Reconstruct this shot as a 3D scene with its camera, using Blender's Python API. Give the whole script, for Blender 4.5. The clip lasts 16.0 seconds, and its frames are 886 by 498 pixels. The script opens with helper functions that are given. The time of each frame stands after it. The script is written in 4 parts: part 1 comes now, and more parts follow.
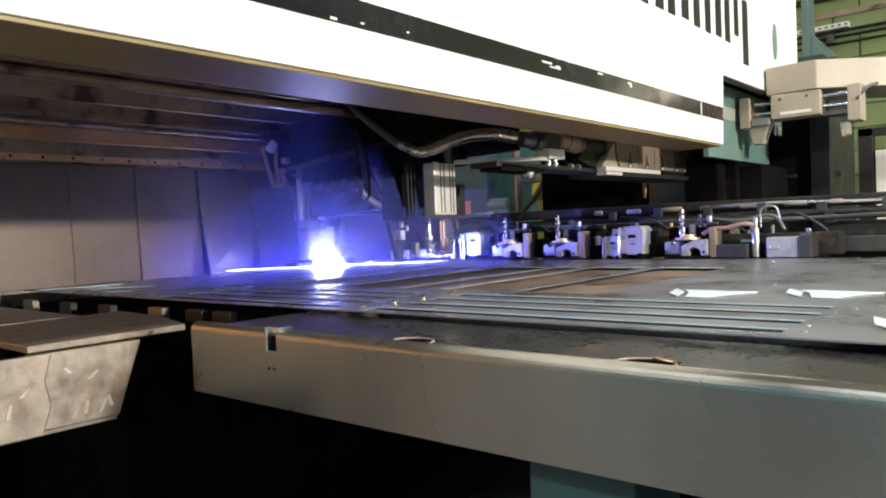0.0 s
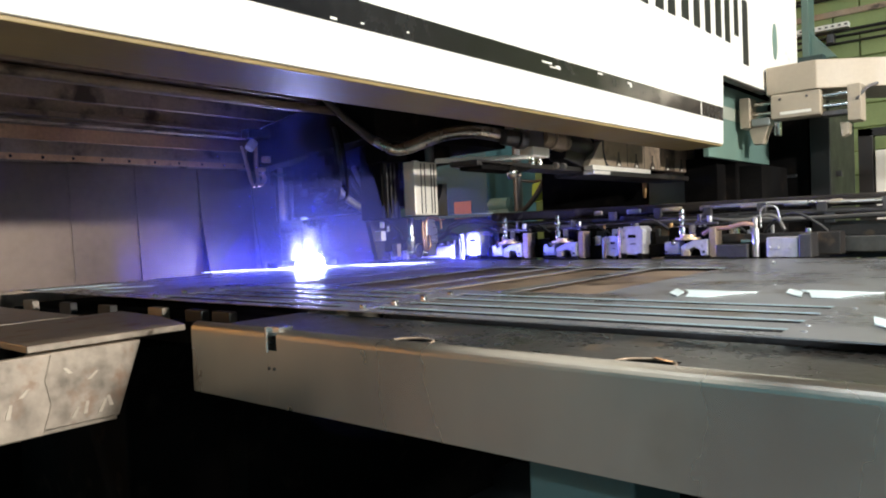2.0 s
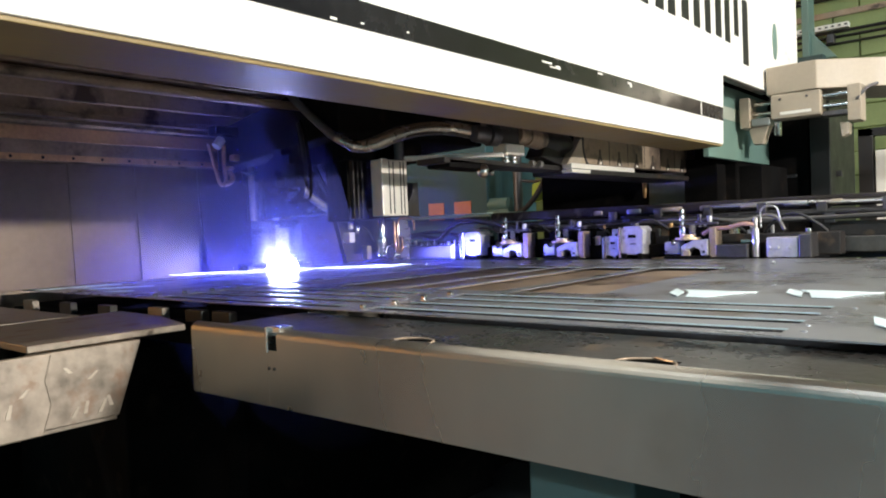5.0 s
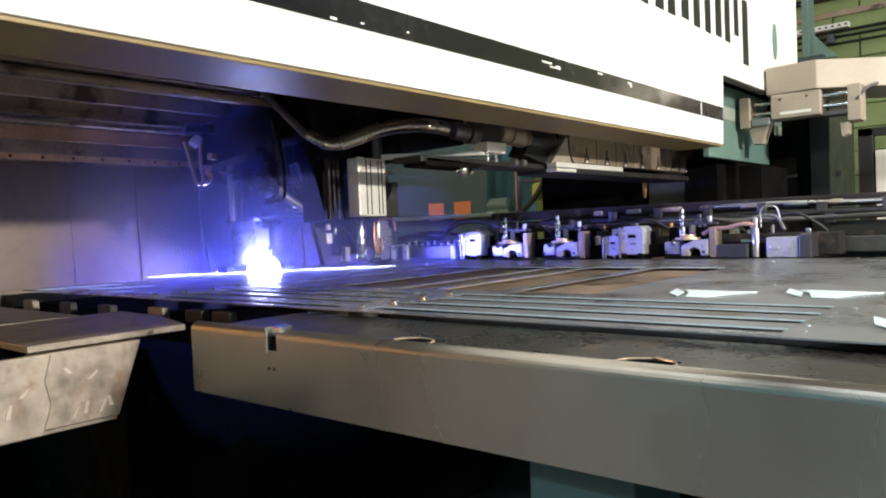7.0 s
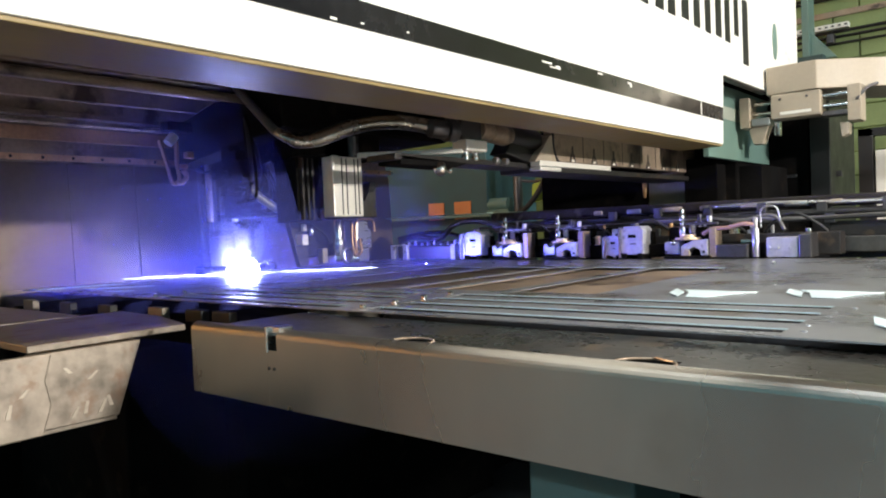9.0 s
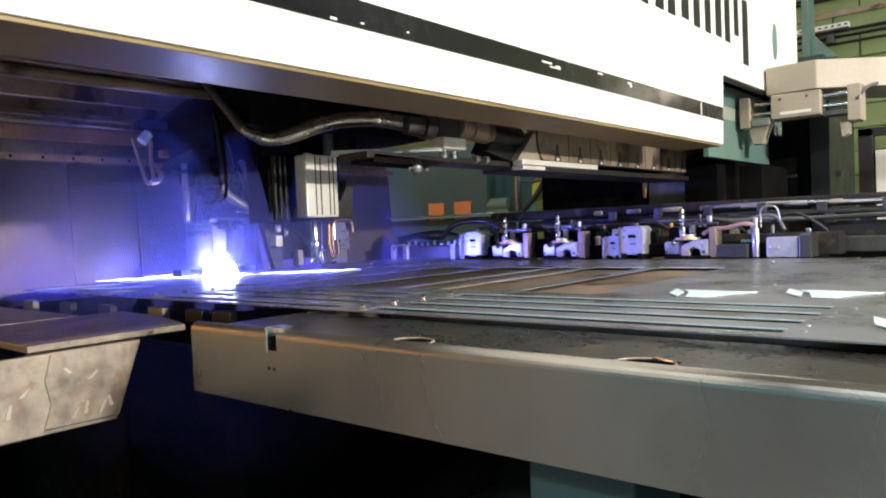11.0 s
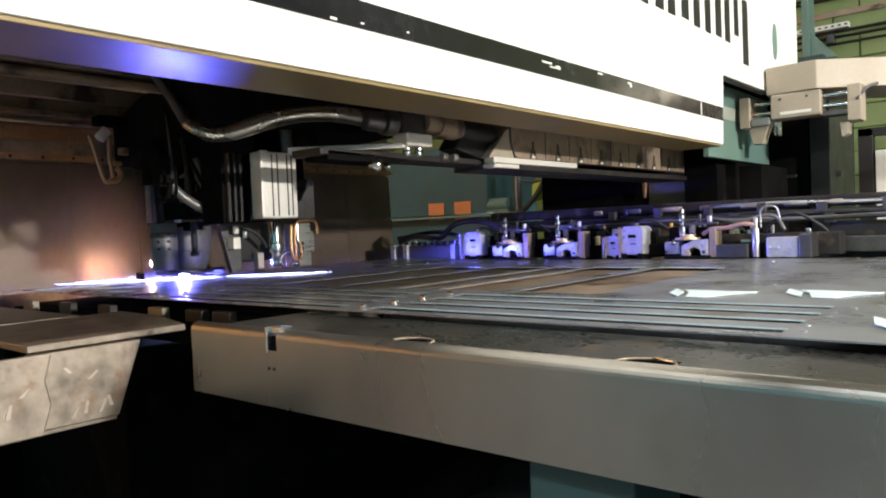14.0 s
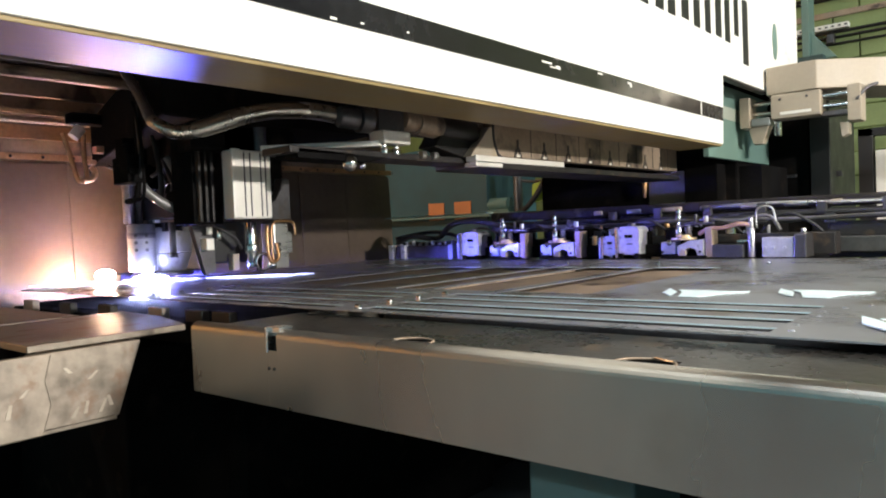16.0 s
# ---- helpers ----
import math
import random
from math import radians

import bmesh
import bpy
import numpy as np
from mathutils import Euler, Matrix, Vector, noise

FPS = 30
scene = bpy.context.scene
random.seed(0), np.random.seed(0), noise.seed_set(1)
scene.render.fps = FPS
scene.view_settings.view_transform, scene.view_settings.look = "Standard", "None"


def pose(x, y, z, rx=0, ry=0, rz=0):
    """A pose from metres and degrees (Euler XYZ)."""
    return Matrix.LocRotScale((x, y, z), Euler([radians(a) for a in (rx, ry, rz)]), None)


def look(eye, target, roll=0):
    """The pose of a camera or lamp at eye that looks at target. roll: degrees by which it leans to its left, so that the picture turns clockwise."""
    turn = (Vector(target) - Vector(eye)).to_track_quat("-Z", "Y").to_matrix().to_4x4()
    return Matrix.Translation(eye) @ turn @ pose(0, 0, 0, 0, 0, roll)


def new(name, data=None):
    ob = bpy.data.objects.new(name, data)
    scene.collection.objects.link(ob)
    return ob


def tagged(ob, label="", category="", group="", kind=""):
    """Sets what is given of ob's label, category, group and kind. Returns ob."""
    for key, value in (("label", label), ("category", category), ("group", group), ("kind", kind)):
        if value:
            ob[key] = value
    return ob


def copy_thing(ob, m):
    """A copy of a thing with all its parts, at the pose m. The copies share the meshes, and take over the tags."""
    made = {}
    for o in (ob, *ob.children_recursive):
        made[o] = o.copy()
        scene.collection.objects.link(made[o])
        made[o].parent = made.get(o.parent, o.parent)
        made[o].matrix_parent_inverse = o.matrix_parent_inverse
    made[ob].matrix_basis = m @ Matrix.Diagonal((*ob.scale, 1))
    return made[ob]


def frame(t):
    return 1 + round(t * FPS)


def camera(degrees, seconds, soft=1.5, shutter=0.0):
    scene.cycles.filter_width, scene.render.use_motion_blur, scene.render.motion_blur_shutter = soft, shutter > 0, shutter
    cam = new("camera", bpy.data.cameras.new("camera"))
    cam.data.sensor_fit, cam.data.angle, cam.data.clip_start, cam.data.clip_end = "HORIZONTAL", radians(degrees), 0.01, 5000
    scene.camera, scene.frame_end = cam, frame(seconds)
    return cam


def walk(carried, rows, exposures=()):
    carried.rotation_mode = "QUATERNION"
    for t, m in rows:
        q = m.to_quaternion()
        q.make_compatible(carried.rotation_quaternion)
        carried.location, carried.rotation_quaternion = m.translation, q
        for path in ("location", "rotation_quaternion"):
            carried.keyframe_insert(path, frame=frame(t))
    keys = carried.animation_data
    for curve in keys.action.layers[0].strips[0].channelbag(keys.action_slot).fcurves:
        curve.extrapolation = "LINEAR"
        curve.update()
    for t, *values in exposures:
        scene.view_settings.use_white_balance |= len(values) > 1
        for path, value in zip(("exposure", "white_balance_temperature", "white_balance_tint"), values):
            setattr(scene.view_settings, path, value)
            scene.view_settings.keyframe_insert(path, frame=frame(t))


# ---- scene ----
# ---- camera ----
cam = camera(63.4, 16.0, soft=2.0)
CAM = Matrix(((0.7638523, 0.01343026, 0.64525134, 0.0),
              (0.64405864, 0.04834887, -0.7634467, 0.0),
              (-0.04145046, 0.99874021, 0.02828152, 1.09),
              (0.0, 0.0, 0.0, 1.0)))
walk(cam, [(0.0, CAM), (16.0, CAM)])

# ---- light ----
world = bpy.data.worlds.new("world")
scene.world = world
world.use_nodes = True
world.node_tree.nodes["Background"].inputs["Color"].default_value = (0.55, 0.6, 0.7, 1)
world.node_tree.nodes["Background"].inputs["Strength"].default_value = 0.05
scene.view_settings.exposure = 0.0


def ceiling_lamp(x, y, z, size, watts, colour):
    data = bpy.data.lights.new("lamp_light", "AREA")
    data.shape, data.size, data.energy, data.color = "DISK", size, watts, colour
    ob = new("lamp_light", data)
    ob.location = (x, y, z)
    return ob


WARM = (1.0, 0.86, 0.70)
COOL = (0.78, 0.90, 1.0)
# Unseen ceiling lamps, added to light the shop and the ochre corner.
LAMPS = [(3.2, 0.6, 5.0, 0.55, 300, WARM), (4.2, -3.4, 5.0, 0.55, 150, WARM),
         (2.4, 5.2, 5.0, 0.55, 130, COOL), (-5.0, -2.4, 5.0, 0.55, 300, WARM)]
for lamp_spec in LAMPS:
    ceiling_lamp(*lamp_spec)
# a long fluorescent fitting over the aisle
strip_data = bpy.data.lights.new("strip_light", "AREA")
strip_data.shape, strip_data.size, strip_data.size_y = "RECTANGLE", 4.4, 0.22
strip_data.energy, strip_data.color = 300, COOL
strip_light = new("strip_light", strip_data)
strip_light.location = (-0.9, -2.4, 4.55)
# compact floodlight on the east wall
FLOOD = (5.9, 1.4, 1.97)
flood_data = bpy.data.lights.new("flood_light", "AREA")
flood_data.shape, flood_data.size, flood_data.size_y = "RECTANGLE", 0.42, 0.20
flood_data.energy, flood_data.color = 680, (1.0, 0.95, 0.88)
flood_light = new("flood_light", flood_data)
flood_light.matrix_world = look(FLOOD, (-1.5, 1.6, 1.2))


# ---- materials ----
def mat(name, base, rough=0.5, metal=0.0, var=0.25, scale=6.0, grain=90.0, bump=0.08, stretch=(1, 1, 1),
        stain=None, stain_at=0.62, stain_scale=3.0, glow=None, power=0.0, gloss=0.5):
    m = bpy.data.materials.new(name)
    m.use_nodes = True
    nt = m.node_tree
    n, l = nt.nodes, nt.links
    b = n["Principled BSDF"]
    if glow:
        b.inputs["Base Color"].default_value = (*base, 1)
        b.inputs["Emission Color"].default_value = (*glow, 1)
        b.inputs["Emission Strength"].default_value = power
        return m
    co = n.new("ShaderNodeTexCoord")
    mp = n.new("ShaderNodeMapping")
    mp.inputs["Scale"].default_value = stretch
    l.new(co.outputs["Object"], mp.inputs["Vector"])
    rnd = n.new("ShaderNodeObjectInfo")
    big = n.new("ShaderNodeTexNoise")
    big.inputs["Scale"].default_value, big.inputs["Detail"].default_value = scale, 5
    fine = n.new("ShaderNodeTexNoise")
    fine.inputs["Scale"].default_value, fine.inputs["Detail"].default_value = grain, 3
    l.new(co.outputs["Object"], big.inputs["Vector"])
    l.new(mp.outputs["Vector"], fine.inputs["Vector"])
    add = n.new("ShaderNodeMath")
    add.operation = "MULTIPLY_ADD"
    l.new(fine.outputs["Fac"], add.inputs[0])
    add.inputs[1].default_value = 0.45
    l.new(big.outputs["Fac"], add.inputs[2])
    ramp = n.new("ShaderNodeValToRGB")
    lo, hi = [max(0, c * (1 - var)) for c in base], [min(1, c * (1 + var)) for c in base]
    ramp.color_ramp.elements[0].position, ramp.color_ramp.elements[0].color = 0.42, (*lo, 1)
    ramp.color_ramp.elements[1].position, ramp.color_ramp.elements[1].color = 1.0, (*hi, 1)
    l.new(add.outputs[0], ramp.inputs["Fac"])
    colour = ramp.outputs["Color"]
    if stain:
        st = n.new("ShaderNodeTexNoise")
        st.inputs["Scale"].default_value, st.inputs["Detail"].default_value = stain_scale, 8
        l.new(co.outputs["Object"], st.inputs["Vector"])
        sr = n.new("ShaderNodeValToRGB")
        sr.color_ramp.elements[0].position, sr.color_ramp.elements[1].position = stain_at, stain_at + 0.12
        l.new(st.outputs["Fac"], sr.inputs["Fac"])
        mix = n.new("ShaderNodeMix")
        mix.data_type = "RGBA"
        l.new(sr.outputs["Color"], mix.inputs["Factor"])
        l.new(colour, mix.inputs[6])
        mix.inputs[7].default_value = (*stain, 1)
        colour = mix.outputs[2]
    l.new(colour, b.inputs["Base Color"])
    b.inputs["Metallic"].default_value = metal
    b.inputs["Specular IOR Level"].default_value = gloss
    rr = n.new("ShaderNodeMapRange")
    rr.inputs["To Min"].default_value, rr.inputs["To Max"].default_value = max(0.03, rough - 0.12), min(1, rough + 0.14)
    l.new(add.outputs[0], rr.inputs["Value"])
    rr.inputs["From Min"].default_value, rr.inputs["From Max"].default_value = 0.4, 1.0
    l.new(rr.outputs["Result"], b.inputs["Roughness"])
    bp = n.new("ShaderNodeBump")
    bp.inputs["Strength"].default_value, bp.inputs["Distance"].default_value = bump, 0.004
    l.new(fine.outputs["Fac"], bp.inputs["Height"])
    l.new(bp.outputs["Normal"], b.inputs["Normal"])
    return m


WHITE = mat("white_paint", (0.82, 0.81, 0.77), 0.35, var=0.06, stain=(0.5, 0.42, 0.3), stain_at=0.70)
CREAM = mat("cream_paint", (0.38, 0.32, 0.245), 0.45, var=0.10, stain=(0.35, 0.27, 0.16), stain_at=0.68)
BLACK = mat("black_paint", (0.009, 0.0085, 0.009), 0.42, var=0.3)
GREASE = mat("greasy_iron", (0.030, 0.027, 0.026), 0.45, 0.3, var=0.5, stain=(0.09, 0.06, 0.04), stain_at=0.60, stain_scale=14)
DARKMETAL = mat("dark_steel", (0.10, 0.095, 0.10), 0.38, 0.7, var=0.4, stain=(0.10, 0.07, 0.05), stain_scale=9)
LIP = mat("tarnished_lip", (0.26, 0.19, 0.085), 0.42, 0.1, var=0.3, stain=(0.16, 0.12, 0.08), stain_scale=7, stretch=(1, 0.1, 1))
BROWN = mat("oily_brown_steel", (0.31, 0.235, 0.17), 0.45, 0.3, var=0.4, stain=(0.07, 0.05, 0.04), stain_at=0.55, stain_scale=9)
COPPER = mat("copper_strip", (0.60, 0.36, 0.20), 0.38, 0.8, var=0.3, stain=(0.25, 0.15, 0.09), stain_scale=12)
STEEL = mat("bare_steel", (0.50, 0.49, 0.47), 0.32, 0.9, var=0.15, grain=140, stretch=(1, 0.08, 1))
SHEET = mat("sheet_steel", (0.32, 0.33, 0.355), 0.28, 0.60, var=0.22, scale=4, grain=160, bump=0.05, stretch=(0.12, 1, 1),
            stain=(0.19, 0.165, 0.14), stain_at=0.55, stain_scale=6)
# Pale bluish: reflections on cut walls and pieces, put into the colour.
CUT_SHEEN = mat("pale_cut_sheen", (0.72, 0.86, 0.90), 0.36, 0.1, var=0.08)
# Near-black, darker than real iron; holds deep shade in the base colour.
NEAR_BLACK = mat("near_black", (0.008, 0.0075, 0.0075), 0.88, var=0.5, stain=(0.018, 0.014, 0.012), stain_at=0.58, stain_scale=14, gloss=0.02)
COLLAR = mat("worn_collar_steel", (0.17, 0.165, 0.16), 0.42, 0.35, var=0.25, stain=(0.08, 0.07, 0.06), stain_scale=20)
SHIELD = mat("shield_black", (0.010, 0.009, 0.009), 0.9, var=0.1, gloss=0.02)
CLAMP = mat("grey_clamp_steel", (0.46, 0.46, 0.48), 0.36, 0.2, var=0.3, scale=20, stain=(0.07, 0.065, 0.06), stain_at=0.58, stain_scale=20)
APRON = mat("brushed_apron", (0.35, 0.325, 0.285), 0.29, 0.9, var=0.13, scale=3, grain=14, bump=0.0, stretch=(1, 1, 0.3),
            stain=(0.31, 0.28, 0.24), stain_at=0.60, stain_scale=4)
LEDGE = mat("oiled_ledge", (0.09, 0.085, 0.08), 0.30, 0.75, var=0.4, scale=8, stain=(0.22, 0.15, 0.09), stain_at=0.58, stain_scale=9)
PIPE = mat("smoky_steel", (0.42, 0.39, 0.34), 0.27, 0.95, var=0.25)
TABLETOP = mat("worn_tabletop", (0.36, 0.27, 0.20), 0.42, 0.45, var=0.35, scale=7, stain=(0.10, 0.075, 0.055), stain_at=0.57, stain_scale=8)
TRAY = mat("scuffed_tray", (0.25, 0.212, 0.172), 0.40, 0.6, var=0.45, scale=16, grain=60, bump=0.2, stain=(0.20, 0.13, 0.09), stain_at=0.54, stain_scale=18)
CURTAIN = mat("dull_guard_steel", (0.150, 0.112, 0.088), 0.40, 0.50, var=0.22, scale=4, grain=40, bump=0.015)
CHROME = mat("polished_steel", (0.66, 0.65, 0.63), 0.16, 1.0, var=0.08)
ALU = mat("pale_aluminium", (0.82, 0.78, 0.71), 0.36, 0.2, var=0.10, grain=120, stretch=(1, 1, 0.1))
BRONZE = mat("bronze", (0.50, 0.30, 0.14), 0.35, 0.9, var=0.25)
RUBBER = mat("black_rubber", (0.02, 0.02, 0.022), 0.55, var=0.3)
HOSE = mat("grey_hose", (0.16, 0.155, 0.15), 0.35, 0.2, var=0.25)
TEAL = mat("teal_paint", (0.13, 0.215, 0.185), 0.5, var=0.15, stain=(0.05, 0.09, 0.085), stain_scale=5)
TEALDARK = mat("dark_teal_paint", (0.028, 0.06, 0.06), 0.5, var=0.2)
TEALBLUE = mat("blue_teal_paint", (0.03, 0.085, 0.10), 0.5, var=0.2)
GREEN = mat("green_wall_paint", (0.19, 0.245, 0.10), 0.6, var=0.22, scale=3, grain=60, bump=0.25, stain=(0.13, 0.16, 0.055), stain_scale=2.5)
MORTAR = mat("green_mortar", (0.13, 0.17, 0.055), 0.8, var=0.2, bump=0.3)
FLOOR = mat("oily_concrete", (0.09, 0.09, 0.098), 0.55, var=0.35, scale=3, stain=(0.060, 0.058, 0.058), stain_at=0.5)
CEIL = mat("ceiling_paint", (0.30, 0.29, 0.26), 0.8, var=0.2)
WALL = mat("shop_wall_paint", (0.09, 0.24, 0.30), 0.7, var=0.2, scale=2)
WARMWALL = mat("ochre_wall_paint", (0.70, 0.38, 0.13), 0.7, var=0.2, scale=2)
ORANGE = mat("orange_card", (0.62, 0.22, 0.08), 0.6, var=0.1)
LIME = mat("lime_plastic", (0.40, 0.52, 0.06), 0.5, var=0.2)
LABELWHITE = mat("white_label", (0.8, 0.78, 0.72), 0.6, var=0.05)
LAMPGLASS = mat("lamp_glass", (0.9, 0.9, 0.85), glow=(1.0, 0.86, 0.68), power=24.0)
ARC = mat("plasma_arc", (1, 1, 1), glow=(0.13, 0.14, 1.0), power=44000.0)
GLARE = mat("plasma_plume", (1, 1, 1), glow=(0.42, 0.48, 1.0), power=150.0)
WARM_FILL = mat("molten_flare", (1, 1, 1), glow=(1.0, 0.60, 0.42), power=420.0)
STRIPE = mat("glossy_black_stripe", (0.012, 0.011, 0.012), 0.20, var=0.3, grain=40)
# Pale, nearly white: the highlight along the apron's bend, put into the colour.
EDGE_HIGHLIGHT = mat("pale_highlight", (0.88, 0.91, 0.91), 0.26, 0.3, var=0.12, scale=9, stretch=(0.1, 1, 1))
GLASSEDGE = mat("pale_teal_edge", (0.40, 0.56, 0.50), 0.25, 0.1, var=0.15)
RAIL = mat("grimy_rail", (0.034, 0.029, 0.026), 0.72, 0.2, var=0.6, scale=14, stain=(0.12, 0.10, 0.085), stain_at=0.60, stain_scale=16, gloss=0.25)
BRASS = mat("pale_brass", (0.74, 0.58, 0.36), 0.28, 0.5, var=0.2)
BANDPAINT = mat("pale_band_paint", (0.42, 0.45, 0.38), 0.5, var=0.1)
SCUFF = mat("scuffed_bright", (0.37, 0.32, 0.26), 0.4, 0.5, var=0.3)
MARK = mat("punched_mark", (0.055, 0.045, 0.038), 0.6, var=0.3)
# Glow of the sparks and of the painted streak along the sheet.
SPARK = mat("spark_streak_glow", (1, 1, 1), glow=(0.5, 0.58, 1.0), power=5.0)


# Glare halo: radial fade in the opacity, blue glow tint in the colour.
HALO = bpy.data.materials.new("halo_haze")
HALO.use_nodes = True
fn, fl_ = HALO.node_tree.nodes, HALO.node_tree.links
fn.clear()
f_out, f_mix, f_clear, f_halo = fn.new("ShaderNodeOutputMaterial"), fn.new("ShaderNodeMixShader"), fn.new("ShaderNodeBsdfTransparent"), fn.new("ShaderNodeAddShader")
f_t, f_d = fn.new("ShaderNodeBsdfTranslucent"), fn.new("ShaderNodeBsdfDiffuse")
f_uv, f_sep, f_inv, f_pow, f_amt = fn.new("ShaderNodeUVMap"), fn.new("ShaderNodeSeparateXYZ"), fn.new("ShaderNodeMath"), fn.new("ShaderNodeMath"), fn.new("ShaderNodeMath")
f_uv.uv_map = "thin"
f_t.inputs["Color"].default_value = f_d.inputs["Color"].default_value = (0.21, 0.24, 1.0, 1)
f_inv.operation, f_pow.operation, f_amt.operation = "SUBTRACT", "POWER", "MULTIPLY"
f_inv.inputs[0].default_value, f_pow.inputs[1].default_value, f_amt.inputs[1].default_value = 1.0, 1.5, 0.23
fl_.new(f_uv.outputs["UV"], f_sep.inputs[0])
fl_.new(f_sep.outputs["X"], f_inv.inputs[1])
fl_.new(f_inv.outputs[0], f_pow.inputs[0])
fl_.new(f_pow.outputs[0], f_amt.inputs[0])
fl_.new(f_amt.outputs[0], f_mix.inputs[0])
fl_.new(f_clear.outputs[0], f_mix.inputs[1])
fl_.new(f_t.outputs[0], f_halo.inputs[0])
fl_.new(f_d.outputs[0], f_halo.inputs[1])
fl_.new(f_halo.outputs[0], f_mix.inputs[2])
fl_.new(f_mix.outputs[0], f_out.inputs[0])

# ---- mesh helpers ----
def box(x0, x1, y0, y1, z0, z1, bevel=0.002):
    bm = bmesh.new()
    bmesh.ops.create_cube(bm, size=1.0, matrix=Matrix.LocRotScale(((x0 + x1) / 2, (y0 + y1) / 2, (z0 + z1) / 2), None,
                                                                  (abs(x1 - x0), abs(y1 - y0), abs(z1 - z0))))
    bevel = min(bevel, 0.4 * min(abs(x1 - x0), abs(y1 - y0), abs(z1 - z0)))
    if bevel > 0:
        bmesh.ops.bevel(bm, geom=bm.edges[:], offset=bevel, segments=2, affect="EDGES", profile=0.5)
    return bm


def cyl(p0, p1, r, r2=None, seg=20, bevel=0.0015):
    p0, p1 = Vector(p0), Vector(p1)
    d = p1 - p0
    bm = bmesh.new()
    bmesh.ops.create_cone(bm, cap_ends=True, segments=seg, radius1=r, radius2=r if r2 is None else r2, depth=d.length,
                          matrix=Matrix.Translation((p0 + p1) / 2) @ d.to_track_quat("Z", "Y").to_matrix().to_4x4())
    if bevel:
        rims = [e for e in bm.edges if any(len(f.verts) > 4 for f in e.link_faces)]
        bmesh.ops.bevel(bm, geom=rims, offset=min(bevel, 0.3 * min(r, d.length)), segments=2, affect="EDGES", profile=0.5)
    for f in bm.faces:
        f.smooth = len(f.verts) <= 4
    return bm


def ball(c, r, sx=1, sy=1, sz=1, sub=2):
    bm = bmesh.new()
    bmesh.ops.create_icosphere(bm, subdivisions=sub, radius=r, matrix=Matrix.LocRotScale(c, None, (sx, sy, sz)))
    for f in bm.faces:
        f.smooth = True
    return bm


def smooth_path(pts, steps=6):
    pts = [Vector(p) for p in pts]
    out = []
    for i in range(len(pts) - 1):
        a, b, c, d = pts[max(i - 1, 0)], pts[i], pts[i + 1], pts[min(i + 2, len(pts) - 1)]
        for k in range(steps):
            t = k / steps
            out.append(0.5 * (2 * b + (c - a) * t + (2 * a - 5 * b + 4 * c - d) * t * t + (3 * b - a - 3 * c + d) * t ** 3))
    return out + [pts[-1]]


def tube(pts, r, seg=10, steps=6, thin=None):
    path = smooth_path(pts, steps)
    bm = bmesh.new()
    rings, side = [], None
    for i, p in enumerate(path):
        d = (path[min(i + 1, len(path) - 1)] - path[max(i - 1, 0)]).normalized()
        if side is None:
            side = d.orthogonal().normalized()
        side = (side - d * side.dot(d)).normalized()
        up = d.cross(side)
        rr = r if thin is None else thin + (r - thin) * min(1.0, i / (0.45 * len(path)))
        rings.append([bm.verts.new(p + rr * (math.cos(a) * side + math.sin(a) * up)) for a in [2 * math.pi * k / seg for k in range(seg)]])
    for a, b in zip(rings, rings[1:]):
        for k in range(seg):
            bm.faces.new((a[k], a[(k + 1) % seg], b[(k + 1) % seg], b[k])).smooth = True
    bm.faces.new(rings[0][::-1])
    bm.faces.new(rings[-1])
    return bm


def prism(outline, shift, bevel=0.0):
    """A flat outline (3D points in order) carried along shift."""
    bm = bmesh.new()
    a = [bm.verts.new(p) for p in outline]
    b = [bm.verts.new(Vector(p) + Vector(shift)) for p in outline]
    bm.faces.new(a)
    bm.faces.new(b[::-1])
    for i in range(len(a)):
        j = (i + 1) % len(a)
        bm.faces.new((a[j], a[i], b[i], b[j]))
    bmesh.ops.recalc_face_normals(bm, faces=bm.faces[:])
    if bevel:
        bmesh.ops.bevel(bm, geom=bm.edges[:], offset=bevel, segments=2, affect="EDGES", profile=0.5)
    return bm


def joined(*parts_list):
    bm = bmesh.new()
    for other in parts_list:
        me = bpy.data.meshes.new("joined")
        other.to_mesh(me)
        other.free()
        bm.from_mesh(me)
        bpy.data.meshes.remove(me)
    return bm


